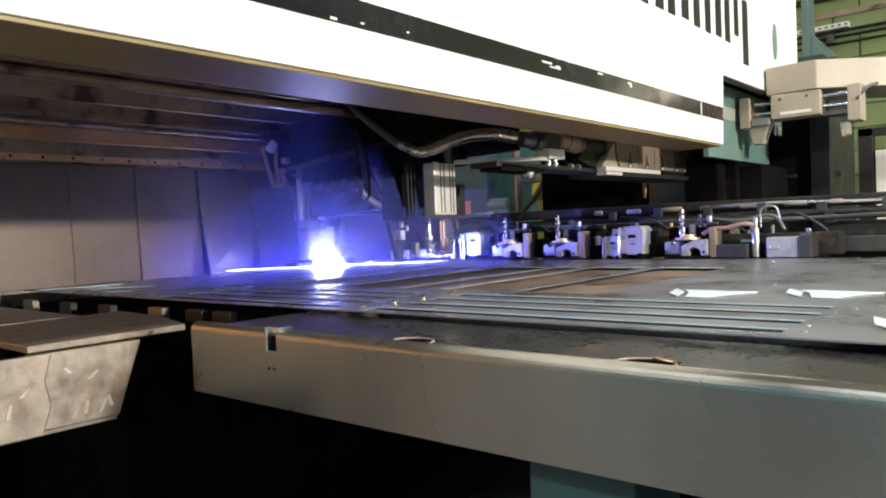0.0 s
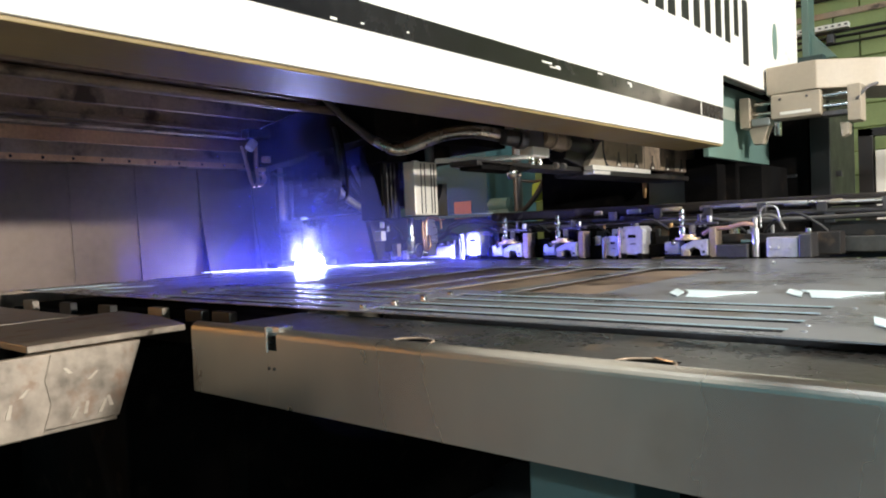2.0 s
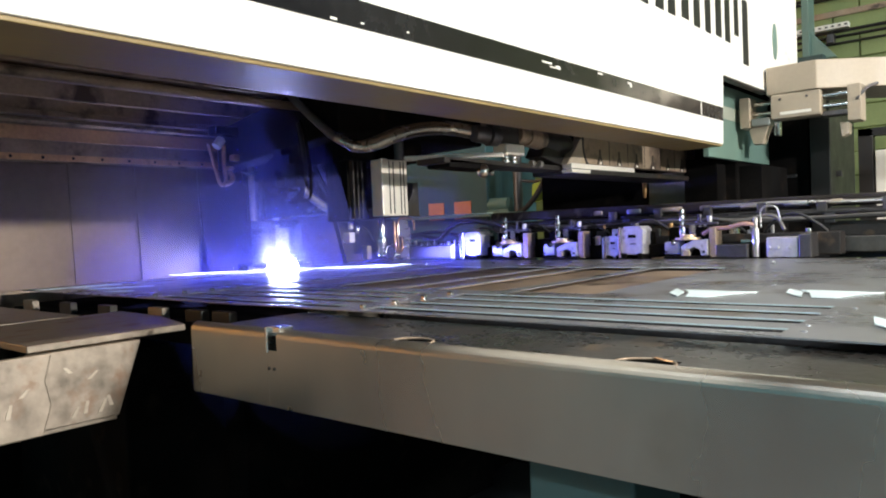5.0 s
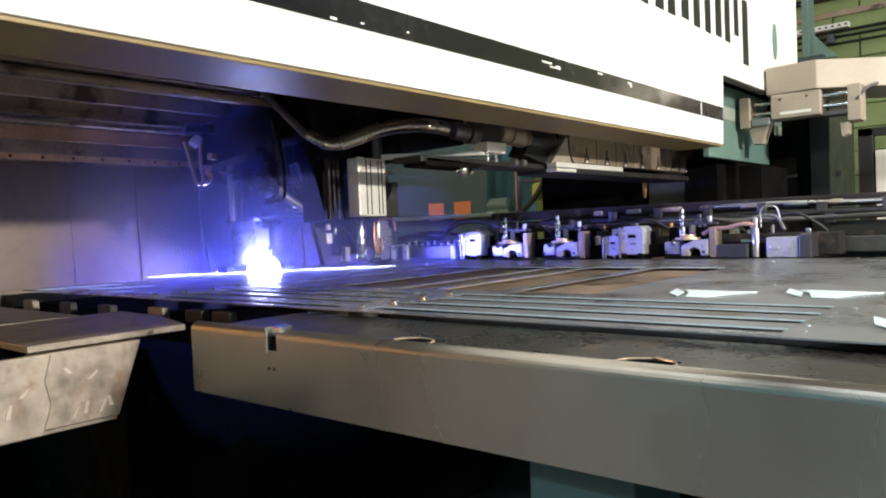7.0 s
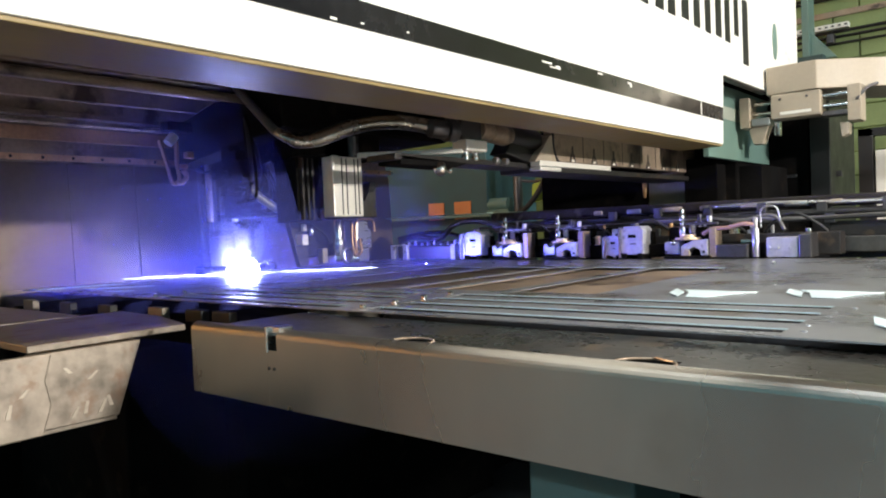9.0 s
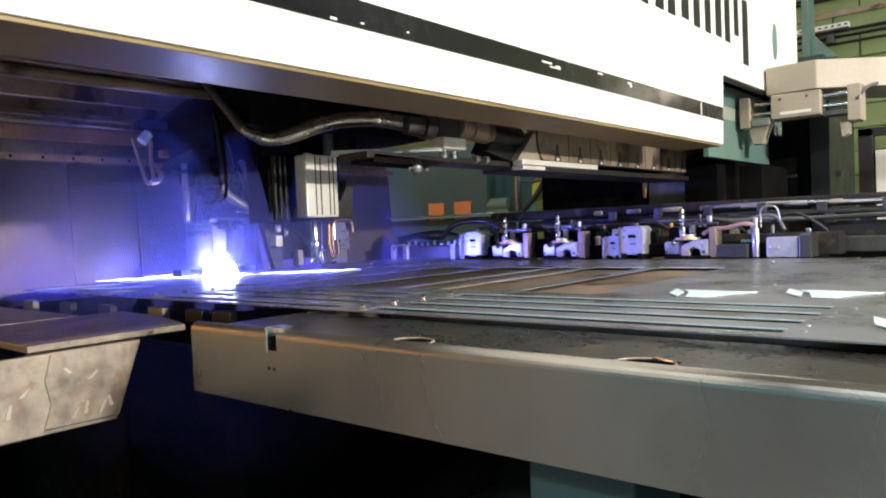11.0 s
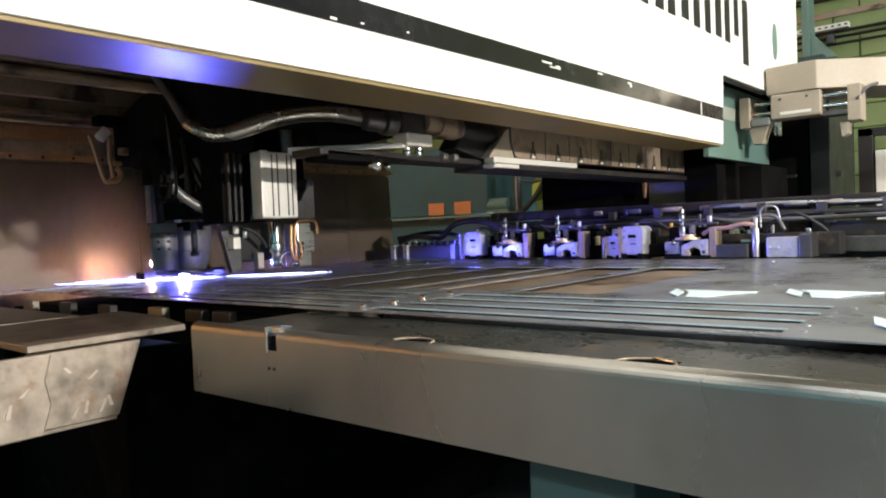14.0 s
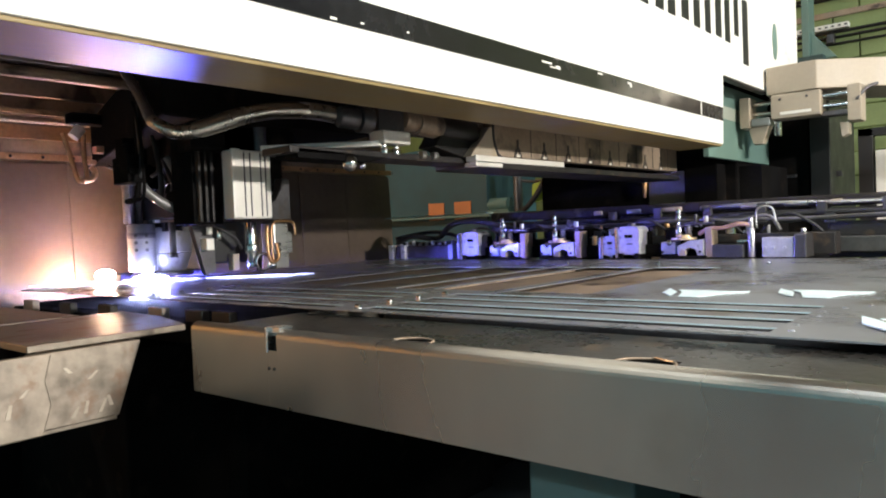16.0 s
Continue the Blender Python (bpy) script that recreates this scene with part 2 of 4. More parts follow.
def grid_plate(xs, ys, z0, z1, holes):
    """A plate on the lines xs and ys with the cells inside the holes (x0, x1, y0, y1) left open, with walls down the holes."""
    for h in holes:
        xs, ys = xs + [h[0], h[1]], ys + [h[2], h[3]]
    xs, ys = sorted(set(round(v, 4) for v in xs)), sorted(set(round(v, 4) for v in ys))
    solid = {}
    for i in range(len(xs) - 1):
        for j in range(len(ys) - 1):
            cx, cy = (xs[i] + xs[i + 1]) / 2, (ys[j] + ys[j + 1]) / 2
            solid[i, j] = not any(h[0] < cx < h[1] and h[2] < cy < h[3] for h in holes)
    bm = bmesh.new()
    store = {}

    def vert(i, j, k):
        if (i, j, k) not in store:
            store[i, j, k] = bm.verts.new((xs[i], ys[j], (z0, z1)[k]))
        return store[i, j, k]
    for (i, j), ok in solid.items():
        if not ok:
            continue
        bm.faces.new((vert(i, j, 1), vert(i + 1, j, 1), vert(i + 1, j + 1, 1), vert(i, j + 1, 1)))
        bm.faces.new((vert(i, j, 0), vert(i, j + 1, 0), vert(i + 1, j + 1, 0), vert(i + 1, j, 0)))
        for di, dj, a, b in ((-1, 0, (i, j + 1), (i, j)), (1, 0, (i + 1, j), (i + 1, j + 1)),
                             (0, -1, (i, j), (i + 1, j)), (0, 1, (i + 1, j + 1), (i, j + 1))):
            if not solid.get((i + di, j + dj), False):
                bm.faces.new((vert(*a, 0), vert(*b, 0), vert(*b, 1), vert(*a, 1))).material_index = abs(dj)
    return bm


ORIGIN = {}


def thing(name, at, label, category, group="", kind=""):
    ob = new(name)
    ob.empty_display_size = 0.05
    ob.location = at
    ORIGIN[ob] = Vector(at)
    return tagged(ob, label, category, group, kind)


def part(name, bm, material, parent, label=""):
    o = ORIGIN[parent]
    bmesh.ops.translate(bm, verts=bm.verts[:], vec=-o)
    me = bpy.data.meshes.new(name)
    bm.to_mesh(me)
    bm.free()
    me.materials.append(material)
    ob = new(name, me)
    ob.parent = parent
    ORIGIN[ob] = o
    return tagged(ob, label)


def solo(name, bm, material, label, category, group="", kind=""):
    me = bpy.data.meshes.new(name)
    bm.to_mesh(me)
    bm.free()
    me.materials.append(material)
    ob = new(name, me)
    ORIGIN[ob] = Vector()
    return tagged(ob, label, category, group, kind)


# ---- the building ----
solo("floor", box(-7, 6, -5, 7.2, -0.1, 0, 0), FLOOR, "dark oily concrete shop floor", "floor", kind="structure")
solo("ceiling", box(-7, 6, -5, 7.2, 5.6, 5.7, 0), CEIL, "dull painted shop ceiling", "ceiling", kind="structure")
# unseen walls, coloured to tint the apron's reflection ochre and teal
solo("wall_west", box(-7.2, -7, -5.2, 7.2, 0, 5.6, 0), WARMWALL, "unseen ochre wall added to warm the apron reflection", "wall", kind="structure")
solo("wall_east", box(6, 6.2, -5.2, 7.2, 0, 5.6, 0), WALL, "unseen teal wall added to close the shop", "wall", kind="structure")
solo("wall_south", box(-4.7, 6, -5.2, -5, 0, 5.6, 0), WALL, "unseen teal wall added to close the shop", "wall", kind="structure")
solo("warm_reflector", box(-7, -4.7, -5.2, -5, 0, 5.6, 0), WARMWALL, "unseen ochre reflector panel for the apron reflection", "wall", kind="structure")
wall_north = solo("wall_north", box(-7, 6, 7.02, 7.2, 0, 5.6, 0), MORTAR, "green painted concrete block wall", "wall", kind="structure")
for k, lamp_spec in enumerate(LAMPS):
    lx, ly, lz = lamp_spec[:3]
    hl = thing("high_bay_lamp", (lx, ly, 5.6), "unseen high bay lamp added to light the shop", "lamp", "ceiling lamps")
    part("rod", cyl((lx, ly, 5.25), (lx, ly, 5.6), 0.012), DARKMETAL, hl)
    part("housing", cyl((lx, ly, 5.06), (lx, ly, 5.28), 0.30, 0.10, seg=28), DARKMETAL, hl)

fl = thing("strip_lamp", (-0.9, -2.4, 5.6), "long fluorescent strip lamp hanging from the ceiling", "lamp")
part("housing", box(-3.15, 1.35, -2.53, -2.27, 4.56, 4.66, 0.01), LABELWHITE, fl)
for lx in (-2.6, 0.8):
    part("rod", cyl((lx, -2.4, 4.65), (lx, -2.4, 5.6), 0.008), DARKMETAL, fl)

flood = thing("flood_lamp", (6.0, 1.4, 1.97), "wall floodlight with a dark steel housing", "lamp")
part("bracket", box(5.955, 6.0, 1.32, 1.48, 1.93, 2.01, 0.004), DARKMETAL, flood)
part("housing", box(5.905, 5.955, 1.16, 1.64, 1.84, 2.10, 0.006), DARKMETAL, flood)
bulkhead = thing("bulkhead_lamp", (1.29, 7.0, 2.34), "round glowing bulkhead lamp on the block wall", "lamp")
part("base", cyl((1.29, 7.0, 2.34), (1.29, 6.93, 2.34), 0.15, seg=28), DARKMETAL, bulkhead)
part("glass", ball((1.29, 6.93, 2.34), 0.13, 1, 0.5, 1, 3), LAMPGLASS, bulkhead, "glowing frosted glass")

# ---- cutting table ----
table = thing("cutting_table", (0, 1.6, 0), "steel cutting table with a brushed folded apron", "table")
TX0, TX1, TY0, TY1, TZ = -1.13, 1.6, 0.657, 2.55, 0.936
part("tabletop", box(TX0, TX1, 1.245, TY1, TZ - 0.012, TZ + 0.004, 0.001), TABLETOP, table, "worn brown steel tabletop")
# bed under the slots is near-black, the shade below put into its colour
part("sunken_bed", box(TX0, TX1, 0.899, 1.243, 0.885, 0.895, 0.001), NEAR_BLACK, table)
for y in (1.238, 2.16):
    part("brush_strip", box(TX0 + 0.02, TX1, y, y + 0.02, 0.93, 0.9448, 0.001), NEAR_BLACK, table)
# hole walls are near-black, the shade inside the holes put into the colour
part("front_ledge", grid_plate([TX0, TX1], [TY0 + 0.012, 0.897], TZ - 0.012, TZ,
                            [(-0.366, -0.302, 0.698, 0.748), (-0.707, -0.643, 0.698, 0.748)]),
     LEDGE, table, "oiled dark steel ledge with oval holes").data.materials.append(NEAR_BLACK)
for hx in (-0.334, -0.675):
    part("hole_rim", joined(tube([(hx + 0.034 * math.cos(a), 0.7225 + 0.027 * math.sin(a), TZ + 0.0004) for a in
                                  [2 * math.pi * k / 14 for k in range(15)]], 0.0016, 8, 2)), BROWN, table, "brown worn rim of an oval hole")
for hx in (-0.334,):
    part("torn_flap", prism([(hx - 0.002, 0.747, TZ + 0.0006), (hx + 0.026, 0.741, TZ + 0.0006), (hx + 0.018, 0.733, TZ + 0.003), (hx + 0.006, 0.737, TZ + 0.0045)], (0, 0.0012, 0.0008)), COPPER, table, "torn copper-brown edge of the hole")
outline = [(0, TY0 + 0.012, TZ)]
for k in range(7):
    a = math.pi / 2 * k / 6
    outline.append((0, TY0 + 0.014 - 0.014 * math.sin(a), TZ + 0.012 - 0.014 + 0.014 * math.cos(a)))
outline += [(0, TY0, 0.829), (0, TY0 + 0.03, 0.829), (0, TY0 + 0.03, 0.833), (0, TY0 + 0.004, 0.833), (0, TY0 + 0.004, TZ - 0.014), (0, TY0 + 0.012, TZ - 0.014)]
# the apron is notched for a bracket near its end
for x0, x1 in ((TX0, -0.915), (-0.892, TX1)):
    bm = prism([(x0, p[1], p[2]) for p in outline], (x1 - x0, 0, 0))
    for f in bm.faces:
        f.smooth = False
    part("apron", bm, APRON, table, "brushed steel apron with a rounded top edge")
# highlight strip laid over the bend; it tapers into the apron at its start
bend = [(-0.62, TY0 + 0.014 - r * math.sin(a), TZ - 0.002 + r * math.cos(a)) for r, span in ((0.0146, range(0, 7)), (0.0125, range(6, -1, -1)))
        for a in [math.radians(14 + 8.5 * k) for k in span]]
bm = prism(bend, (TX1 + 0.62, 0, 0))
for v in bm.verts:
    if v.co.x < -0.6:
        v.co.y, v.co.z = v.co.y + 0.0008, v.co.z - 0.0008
part("bend_highlight", bm, EDGE_HIGHLIGHT, table, "pale strip painting the highlight on the apron's bend")
part("apron", box(-0.915, -0.892, TY0, TY0 + 0.004, 0.829, 0.915, 0.0005), APRON, table)
part("bracket", joined(box(-0.920, -0.888, TY0 + 0.004, TY0 + 0.03, 0.942, 0.951, 0.001), box(-0.917, -0.912, TY0 - 0.002, TY0 + 0.03, 0.912, 0.951, 0.001)), CHROME, table, "bright steel latch bracket")
for bx in (-0.912, -0.899):
    part("bolt", cyl((bx, TY0 - 0.002, 0.888), (bx, TY0 + 0.003, 0.888), 0.0028, seg=10), GREASE, table)
part("end_plate", box(TX0 - 0.003, TX0, TY0 + 0.006, TY1, 0.83, TZ - 0.002, 0.001), APRON, table)
# unseen boards added to keep light out from under the table
part("rear_light_block", box(TX0 + 0.02, TX1 - 0.012, TY1 - 0.012, TY1 - 0.002, 0.05, TZ - 0.02, 0.002), NEAR_BLACK, table)
part("side_light_block", box(TX1 - 0.01, TX1, TY0 + 0.02, TY1, 0.05, TZ - 0.02, 0.002), TEALDARK, table)
for lx, ly in ((-0.395, 0.74), (1.3, 0.74), (-0.395, 2.3), (1.3, 2.3)):
    part("leg", box(lx - 0.065, lx + 0.065, ly - 0.06, ly + 0.06, 0.0, 0.925, 0.004), TEALDARK, table)
for y in (1.15, 1.6, 2.05):
    part("cross_rail", box(TX0 + 0.01, TX1, y - 0.03, y + 0.03, 0.85, 0.923, 0.002), DARKMETAL, table)

# ---- lower arm of the press, under the sheet ----
base = thing("tray_bench", (-2.0, 1.6, 0), "steel bench with scuffed trays under the press", "bench")
# body, legs and pedestal near-black, shade under the sheet put into the colour
part("body", box(-2.75, -1.9, 0.9, 3.0, 0.0, 0.80, 0.01), NEAR_BLACK, base)
part("tray", prism([(-1.25, 0.44, 0.787), (-1.25, 0.582, 0.787), (-1.25, 0.628, 0.914), (-1.25, 0.44, 0.914)], (-0.02, 0, 0), 0.003), TRAY, base, "scuffed pale steel tray side")
part("tray", prism([(-1.243, -0.3, 0.779), (-1.243, 0.455, 0.782), (-1.243, 0.470, 0.83), (-1.243, 0.462, 0.87), (-1.243, 0.474, 0.914), (-1.243, -0.3, 0.914)], (-0.012, 0, 0), 0.003), TRAY, base, "scuffed pale steel tray side")
part("tray_end", prism([(-1.27, 0.582, 0.787), (-1.27, 0.628, 0.914), (-1.72, 0.66, 0.914), (-1.72, 0.60, 0.787)], (0, -0.012, 0), 0.002), TRAY, base)
part("tray_floor", box(-1.9, -1.255, -0.3, 0.58, 0.78, 0.788, 0.002), TRAY, base)
for k, (sy, sz, sl, lean) in enumerate([(0.50, 0.80, 0.016, 0.010), (0.52, 0.803, 0.02, 0.006), (0.545, 0.80, 0.022, 0.012), (0.565, 0.808, 0.018, -0.004), (0.53, 0.86, 0.012, 0.014), (0.50, 0.875, 0.010, -0.008), (0.40, 0.82, 0.022, 0.006), (0.42, 0.85, 0.012, 0.012)]):
    x = -1.2496 if sy > 0.47 else -1.2426
    part("scuff", prism([(x, sy, sz), (x, sy + 0.007, sz), (x, sy + 0.005 + lean, sz + sl), (x, sy + lean, sz + sl)], (0.0008, 0, 0)), SCUFF, base)
part("lid", prism([(-1.252, 0.440, 0.917), (-1.262, 0.722, 0.917), (-1.45, 0.775, 0.917), (-1.66, 0.79, 0.917), (-1.64, 0.440, 0.917)], (0, 0, 0.012), 0.002), TRAY, base, "flat hinged steel lid")
part("lid_step", box(-1.60, -1.42, 0.36, 0.44, 0.905, 0.918, 0.002), GREASE, base)
part("rear_lid", box(-2.34, -1.672, 0.30, 0.70, 0.915, 0.929, 0.002), TRAY, base, "second flat steel lid")
part("rear_lid", box(-2.62, -2.36, 0.30, 0.74, 0.912, 0.926, 0.002), BROWN, base)
for k, (bx, by) in enumerate([(-2.28, 0.80), (-2.05, 0.81), (-1.84, 0.82), (-1.62, 0.84), (-1.46, 0.845), (-1.36, 0.85)]):
    part("support_block", box(bx - 0.035, bx + 0.035, by + 0.01, by + 0.03, 0.90, 0.932, 0.003), TRAY if k % 3 == 0 else GREASE, base)
part("support_bar", box(-2.45, -1.2, 0.83, 0.89, 0.86, 0.905, 0.004), NEAR_BLACK, base)
part("leg", box(-1.9, -1.6, -0.2, 0.4, 0.0, 0.78, 0.004), NEAR_BLACK, base)
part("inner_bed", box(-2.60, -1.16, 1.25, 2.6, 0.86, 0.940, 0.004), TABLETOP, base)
part("inner_bed", box(-2.60, -1.16, 0.92, 1.245, 0.86, 0.90, 0.004), NEAR_BLACK, base)
part("bed_pedestal", box(-1.95, -1.80, 1.2, 2.4, 0.0, 0.87, 0.004), NEAR_BLACK, base)

conveyor = thing("scrap_conveyor", (-2.1, 1.3, 0), "dim scrap conveyor with steel slats on the floor", "conveyor")
for sx in (-2.17, -1.88):
    part("side_rail", box(sx - 0.015, sx + 0.015, 0.6, 1.55, 0.22, 0.30, 0.003), DARKMETAL, conveyor)
for k in range(9):
    part("slat", box(-2.155, -1.895, 0.66 + 0.1 * k, 0.72 + 0.1 * k, 0.275, 0.292, 0.003), STEEL, conveyor)
for sx in (-2.17, -1.88):
    for sy in (0.7, 1.5):
        part("foot", box(sx - 0.02, sx + 0.02, sy - 0.02, sy + 0.02, 0, 0.22, 0.002), DARKMETAL, conveyor)

# ---- the sheet being cut ----
sheet = thing("steel_sheet", (-1.0, 1.66, 0.95), "thin steel sheet with rows of cut slots", "sheet metal")
holes = []
for k in range(4):
    y = 0.905 + 0.0835 * k
    holes.append((-1.70, -1.03, y - 0.004, y + 0.030))
    holes.append((-0.955, -0.245, y, y + 0.036))
for x0, x1, y0, y1 in ((-0.876, -0.682, 1.262, 2.02), (-1.09, -0.915, 1.262, 2.02), (-1.44, -1.25, 1.262, 2.02), (-1.215, -1.125, 1.262, 2.02), (-1.70, -1.52, 1.30, 2.02)):
    holes.append((x0, x1, y0, y1))
SX0, SX1, SY0, SY1 = -2.49, 0.60, 0.873, 2.45
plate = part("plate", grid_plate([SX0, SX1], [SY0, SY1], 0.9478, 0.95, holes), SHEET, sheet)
# only walls facing along y turn pale, imitating the reflection they catch
plate.data.materials.append(CUT_SHEEN)
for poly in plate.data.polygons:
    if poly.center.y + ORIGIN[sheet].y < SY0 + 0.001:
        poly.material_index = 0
for gx, gy in ((-0.544, 1.294), (-0.352, 1.34), (-0.160, 1.386), (-0.162, 0.994)):
    # an arrow cut loose and tipped up: broad head, then a bevelled shaft
    head_out = [(0.0, 0.0, 0.002), (-0.012, 0.066, 0.003), (0.024, 0.012, 0.003), (0.038, -0.055, 0.002)]
    shaft_out = [(0.012, 0.047, 0.003), (0.139, 0.064, 0.0006), (0.112, 0.026, 0.0006), (0.088, -0.050, 0.001), (0.054, -0.058, 0.002), (0.036, 0.006, 0.003)]
    part("arrow_cutout", prism([(gx + x, gy + y, 0.9502 + z) for x, y, z in head_out], (0, 0, 0.0014)), CUT_SHEEN, sheet, "bright arrow head cut loose, tilted up")
    part("arrow_cutout", prism([(gx + x, gy + y, 0.9502 + z) for x, y, z in shaft_out], (0, 0, 0.0014)), CUT_SHEEN, sheet, "bright arrow shaft cut loose, tilted up")
tabs = [(-0.962, 0.905 + 0.0835 * k) for k in range(4)] + [(-1.708, 0.90 + 0.08 * k) for k in range(4)] + [(-2.25 + 0.33 * k, 2.17) for k in range(6)]
for tx, ty in tabs:
    part("tab", box(tx - 0.006, tx + 0.006, ty - 0.005, ty + 0.005, 0.949, 0.9575, 0.002), CHROME, sheet)
# pale strips paint the bright reflection at the sheet's far corner
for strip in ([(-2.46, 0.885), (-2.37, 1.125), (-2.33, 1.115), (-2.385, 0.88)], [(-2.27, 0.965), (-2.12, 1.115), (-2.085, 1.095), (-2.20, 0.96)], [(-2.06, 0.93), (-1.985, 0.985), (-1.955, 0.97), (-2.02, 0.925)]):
    part("sheen_strip", prism([(x, y, 0.951) for x, y in strip], (0, 0, 0.0015)), CUT_SHEEN, sheet, "pale strip painting the reflection on the sheet")
rng = random.Random(4)
for k in range(26):
    tx, ty = (rng.uniform(-0.62, 0.1), rng.uniform(1.36, 2.3)) if k > 8 else (-0.235 + rng.uniform(0, 0.05), 0.92 + 0.05 * k)
    part("burr", ball((tx, ty, 0.9505), 0.003, 1.6, 1, 0.5, 1), SHEET, sheet)

# ---- guards behind the torch ----
guard = thing("guard_wall", (-2.65, 1.6, 0.8), "row of dull overlapping steel guard panels", "machine guard")
edges = [0.55, 0.82, 1.085, 1.325, 1.585, 1.84, 2.10, 2.38, 2.69]
for k, (a, b) in enumerate(zip(edges, edges[1:])):
    tilt = 0.001 + 0.001 * ((k * 7) % 3)
    curl = {4: 0.050, 5: 0.040, 3: 0.004}.get(k, 0.0)
    part("guard_panel", prism([(-2.606 + curl, a, 0.945), (-2.606 - tilt, b - 0.001, 0.945), (-2.615 - tilt, b - 0.001, 1.16), (-2.624 - tilt, b - 0.001, 1.372), (-2.624, a, 1.372), (-2.615 + curl * 0.25, a, 1.16)], (-0.004, 0, 0)), CURTAIN, guard)
part("strip", box(-2.612, -2.606, 0.3, 2.69, 1.378, 1.400, 0.001), COPPER, guard, "copper strip with rivets")
for k in range(24):
    y = 0.40 + 0.1 * k
    part("rivet", ball((-2.606, y, 1.389), 0.006, 0.5, 1, 1, 1), GREASE, guard)
part("upper_strip", box(-2.612, -2.604, 0.3, 2.69, 1.447, 1.494, 0.001), COPPER, guard, "tarnished copper bar")
part("backing", box(-2.70, -2.645, 0.3, 2.69, 0.80, 1.60, 0.002), BROWN, guard)
part("foot", box(-2.70, -2.66, 0.3, 2.69, 0.0, 0.80, 0.002), NEAR_BLACK, guard)
part("angle_rail", box(-2.66, -2.60, 0.3, 2.69, 1.530, 1.548, 0.002), BROWN, guard)
part("face_plate", box(-2.64, -2.625, 0.3, 2.69, 1.552, 1.62, 0.002), BROWN, guard)
part("slide_rod", cyl((-2.58, 0.3, 1.505), (-2.58, 2.69, 1.505), 0.008), BROWN, guard)

# ---- upper arm of the press ----
BX = -0.85
press = thing("cutting_press", (-1.8, 3.4, 0), "white and teal frame of a sheet cutting press", "press")
panel = [(BX, -0.9, 1.340), (BX, 2.521, 1.340), (BX, 2.541, 1.580), (BX, 3.045, 1.583), (BX, 3.52, 1.583), (BX, 3.52, 2.45), (BX, -0.9, 2.45)]
part("side_panel", prism(panel, (-0.02, 0, 0), 0.002), WHITE, press, "white painted side panel")
part("panel_edge", box(BX - 0.022, BX + 0.001, 2.545, 3.03, 1.570, 1.580, 0.002), BLACK, press)
part("stripe", box(BX, BX + 0.002, -0.9, 2.522, 1.420, 1.466, 0.0008), STRIPE, press, "chipped black stripe")
for cy, cz, cl, ch in ((0.755, 1.425, 0.014, 0.004), (0.82, 1.429, 0.008, 0.003), (0.93, 1.434, 0.006, 0.003), (1.368, 1.450, 0.04, 0.004), (1.40, 1.443, 0.045, 0.003), (1.425, 1.447, 0.02, 0.003), (1.625, 1.459, 0.025, 0.004), (1.79, 1.456, 0.022, 0.005), (1.805, 1.450, 0.01, 0.007), (2.315, 1.443, 0.006, 0.044)):
    part("chip", box(BX + 0.0015, BX + 0.0028, cy, cy + cl, cz - ch / 2, cz + ch / 2, 0.0004), LABELWHITE, press)
part("lip", box(-1.006, BX - 0.004, -0.9, 2.518, 1.333, 1.3395, 0.0015), LIP, press, "tarnished metal lip under the cover")
part("lip_return", box(-1.06, -1.010, -0.9, 2.51, 1.345, 1.36, 0.002), BROWN, press)
part("arm_core", box(-1.30, BX - 0.03, -0.9, 2.50, 1.47, 2.40, 0.004), BROWN, press)
part("arm_roof", box(-2.75, -1.30, -0.9, 3.0, 1.70, 2.40, 0.004), BROWN, press)
part("slide_rail", box(-1.95, -1.88, -0.9, 2.75, 1.508, 1.525, 0.002), BROWN, press)
part("slide_rail", box(-1.98, -1.86, -0.9, 2.75, 1.53, 1.70, 0.004), BROWN, press)
part("slide_cover", box(-2.30, -2.28, -0.9, 2.75, 1.53, 1.62, 0.002), BROWN, press)
part("guide_rod", cyl((-1.70, -0.9, 1.47), (-1.70, 2.75, 1.47), 0.012), BROWN, press)
# column parts are near-black; only one plate and the panel carry paint colour
part("column_face", box(-1.92, -1.36, 3.05, 3.10, 0.6, 1.72, 0.004), NEAR_BLACK, press)
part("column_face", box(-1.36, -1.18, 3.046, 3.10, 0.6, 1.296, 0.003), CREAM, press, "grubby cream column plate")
part("column_side", box(-1.18, -1.04, 3.0, 3.10, 0.6, 1.34, 0.003), NEAR_BLACK, press)
part("column", box(-1.95, -0.99, 3.10, 3.50, 0.0, 2.42, 0.01), NEAR_BLACK, press)
part("column_panel", box(-0.985, -0.965, 2.70, 3.46, 1.318, 1.605, 0.002), TEAL, press, "teal painted column panel")
part("panel_band", box(-0.9655, -0.9635, 2.71, 3.18, 1.474, 1.524, 0.0008), BANDPAINT, press, "pale band on the teal panel")
part("panel_bracket", box(-1.04, -0.985, 3.0, 3.09, 1.33, 1.55, 0.002), NEAR_BLACK, press)
part("column_foot", box(-0.99, -0.90, 3.12, 3.5, 0.0, 1.30, 0.002), NEAR_BLACK, press)
part("drip", cyl((-1.37, 3.03, 1.27), (-1.372, 3.03, 1.19), 0.012, 0.006, seg=12), BRONZE, press)
oval = [(BX + 0.001, 3.167 + 0.03 * math.cos(a), 1.80 + 0.075 * math.sin(a)) for a in [2 * math.pi * k / 24 for k in range(24)]]
part("oval_badge", prism(oval, (0.002, 0, 0)), TEAL, press, "small teal oval badge")
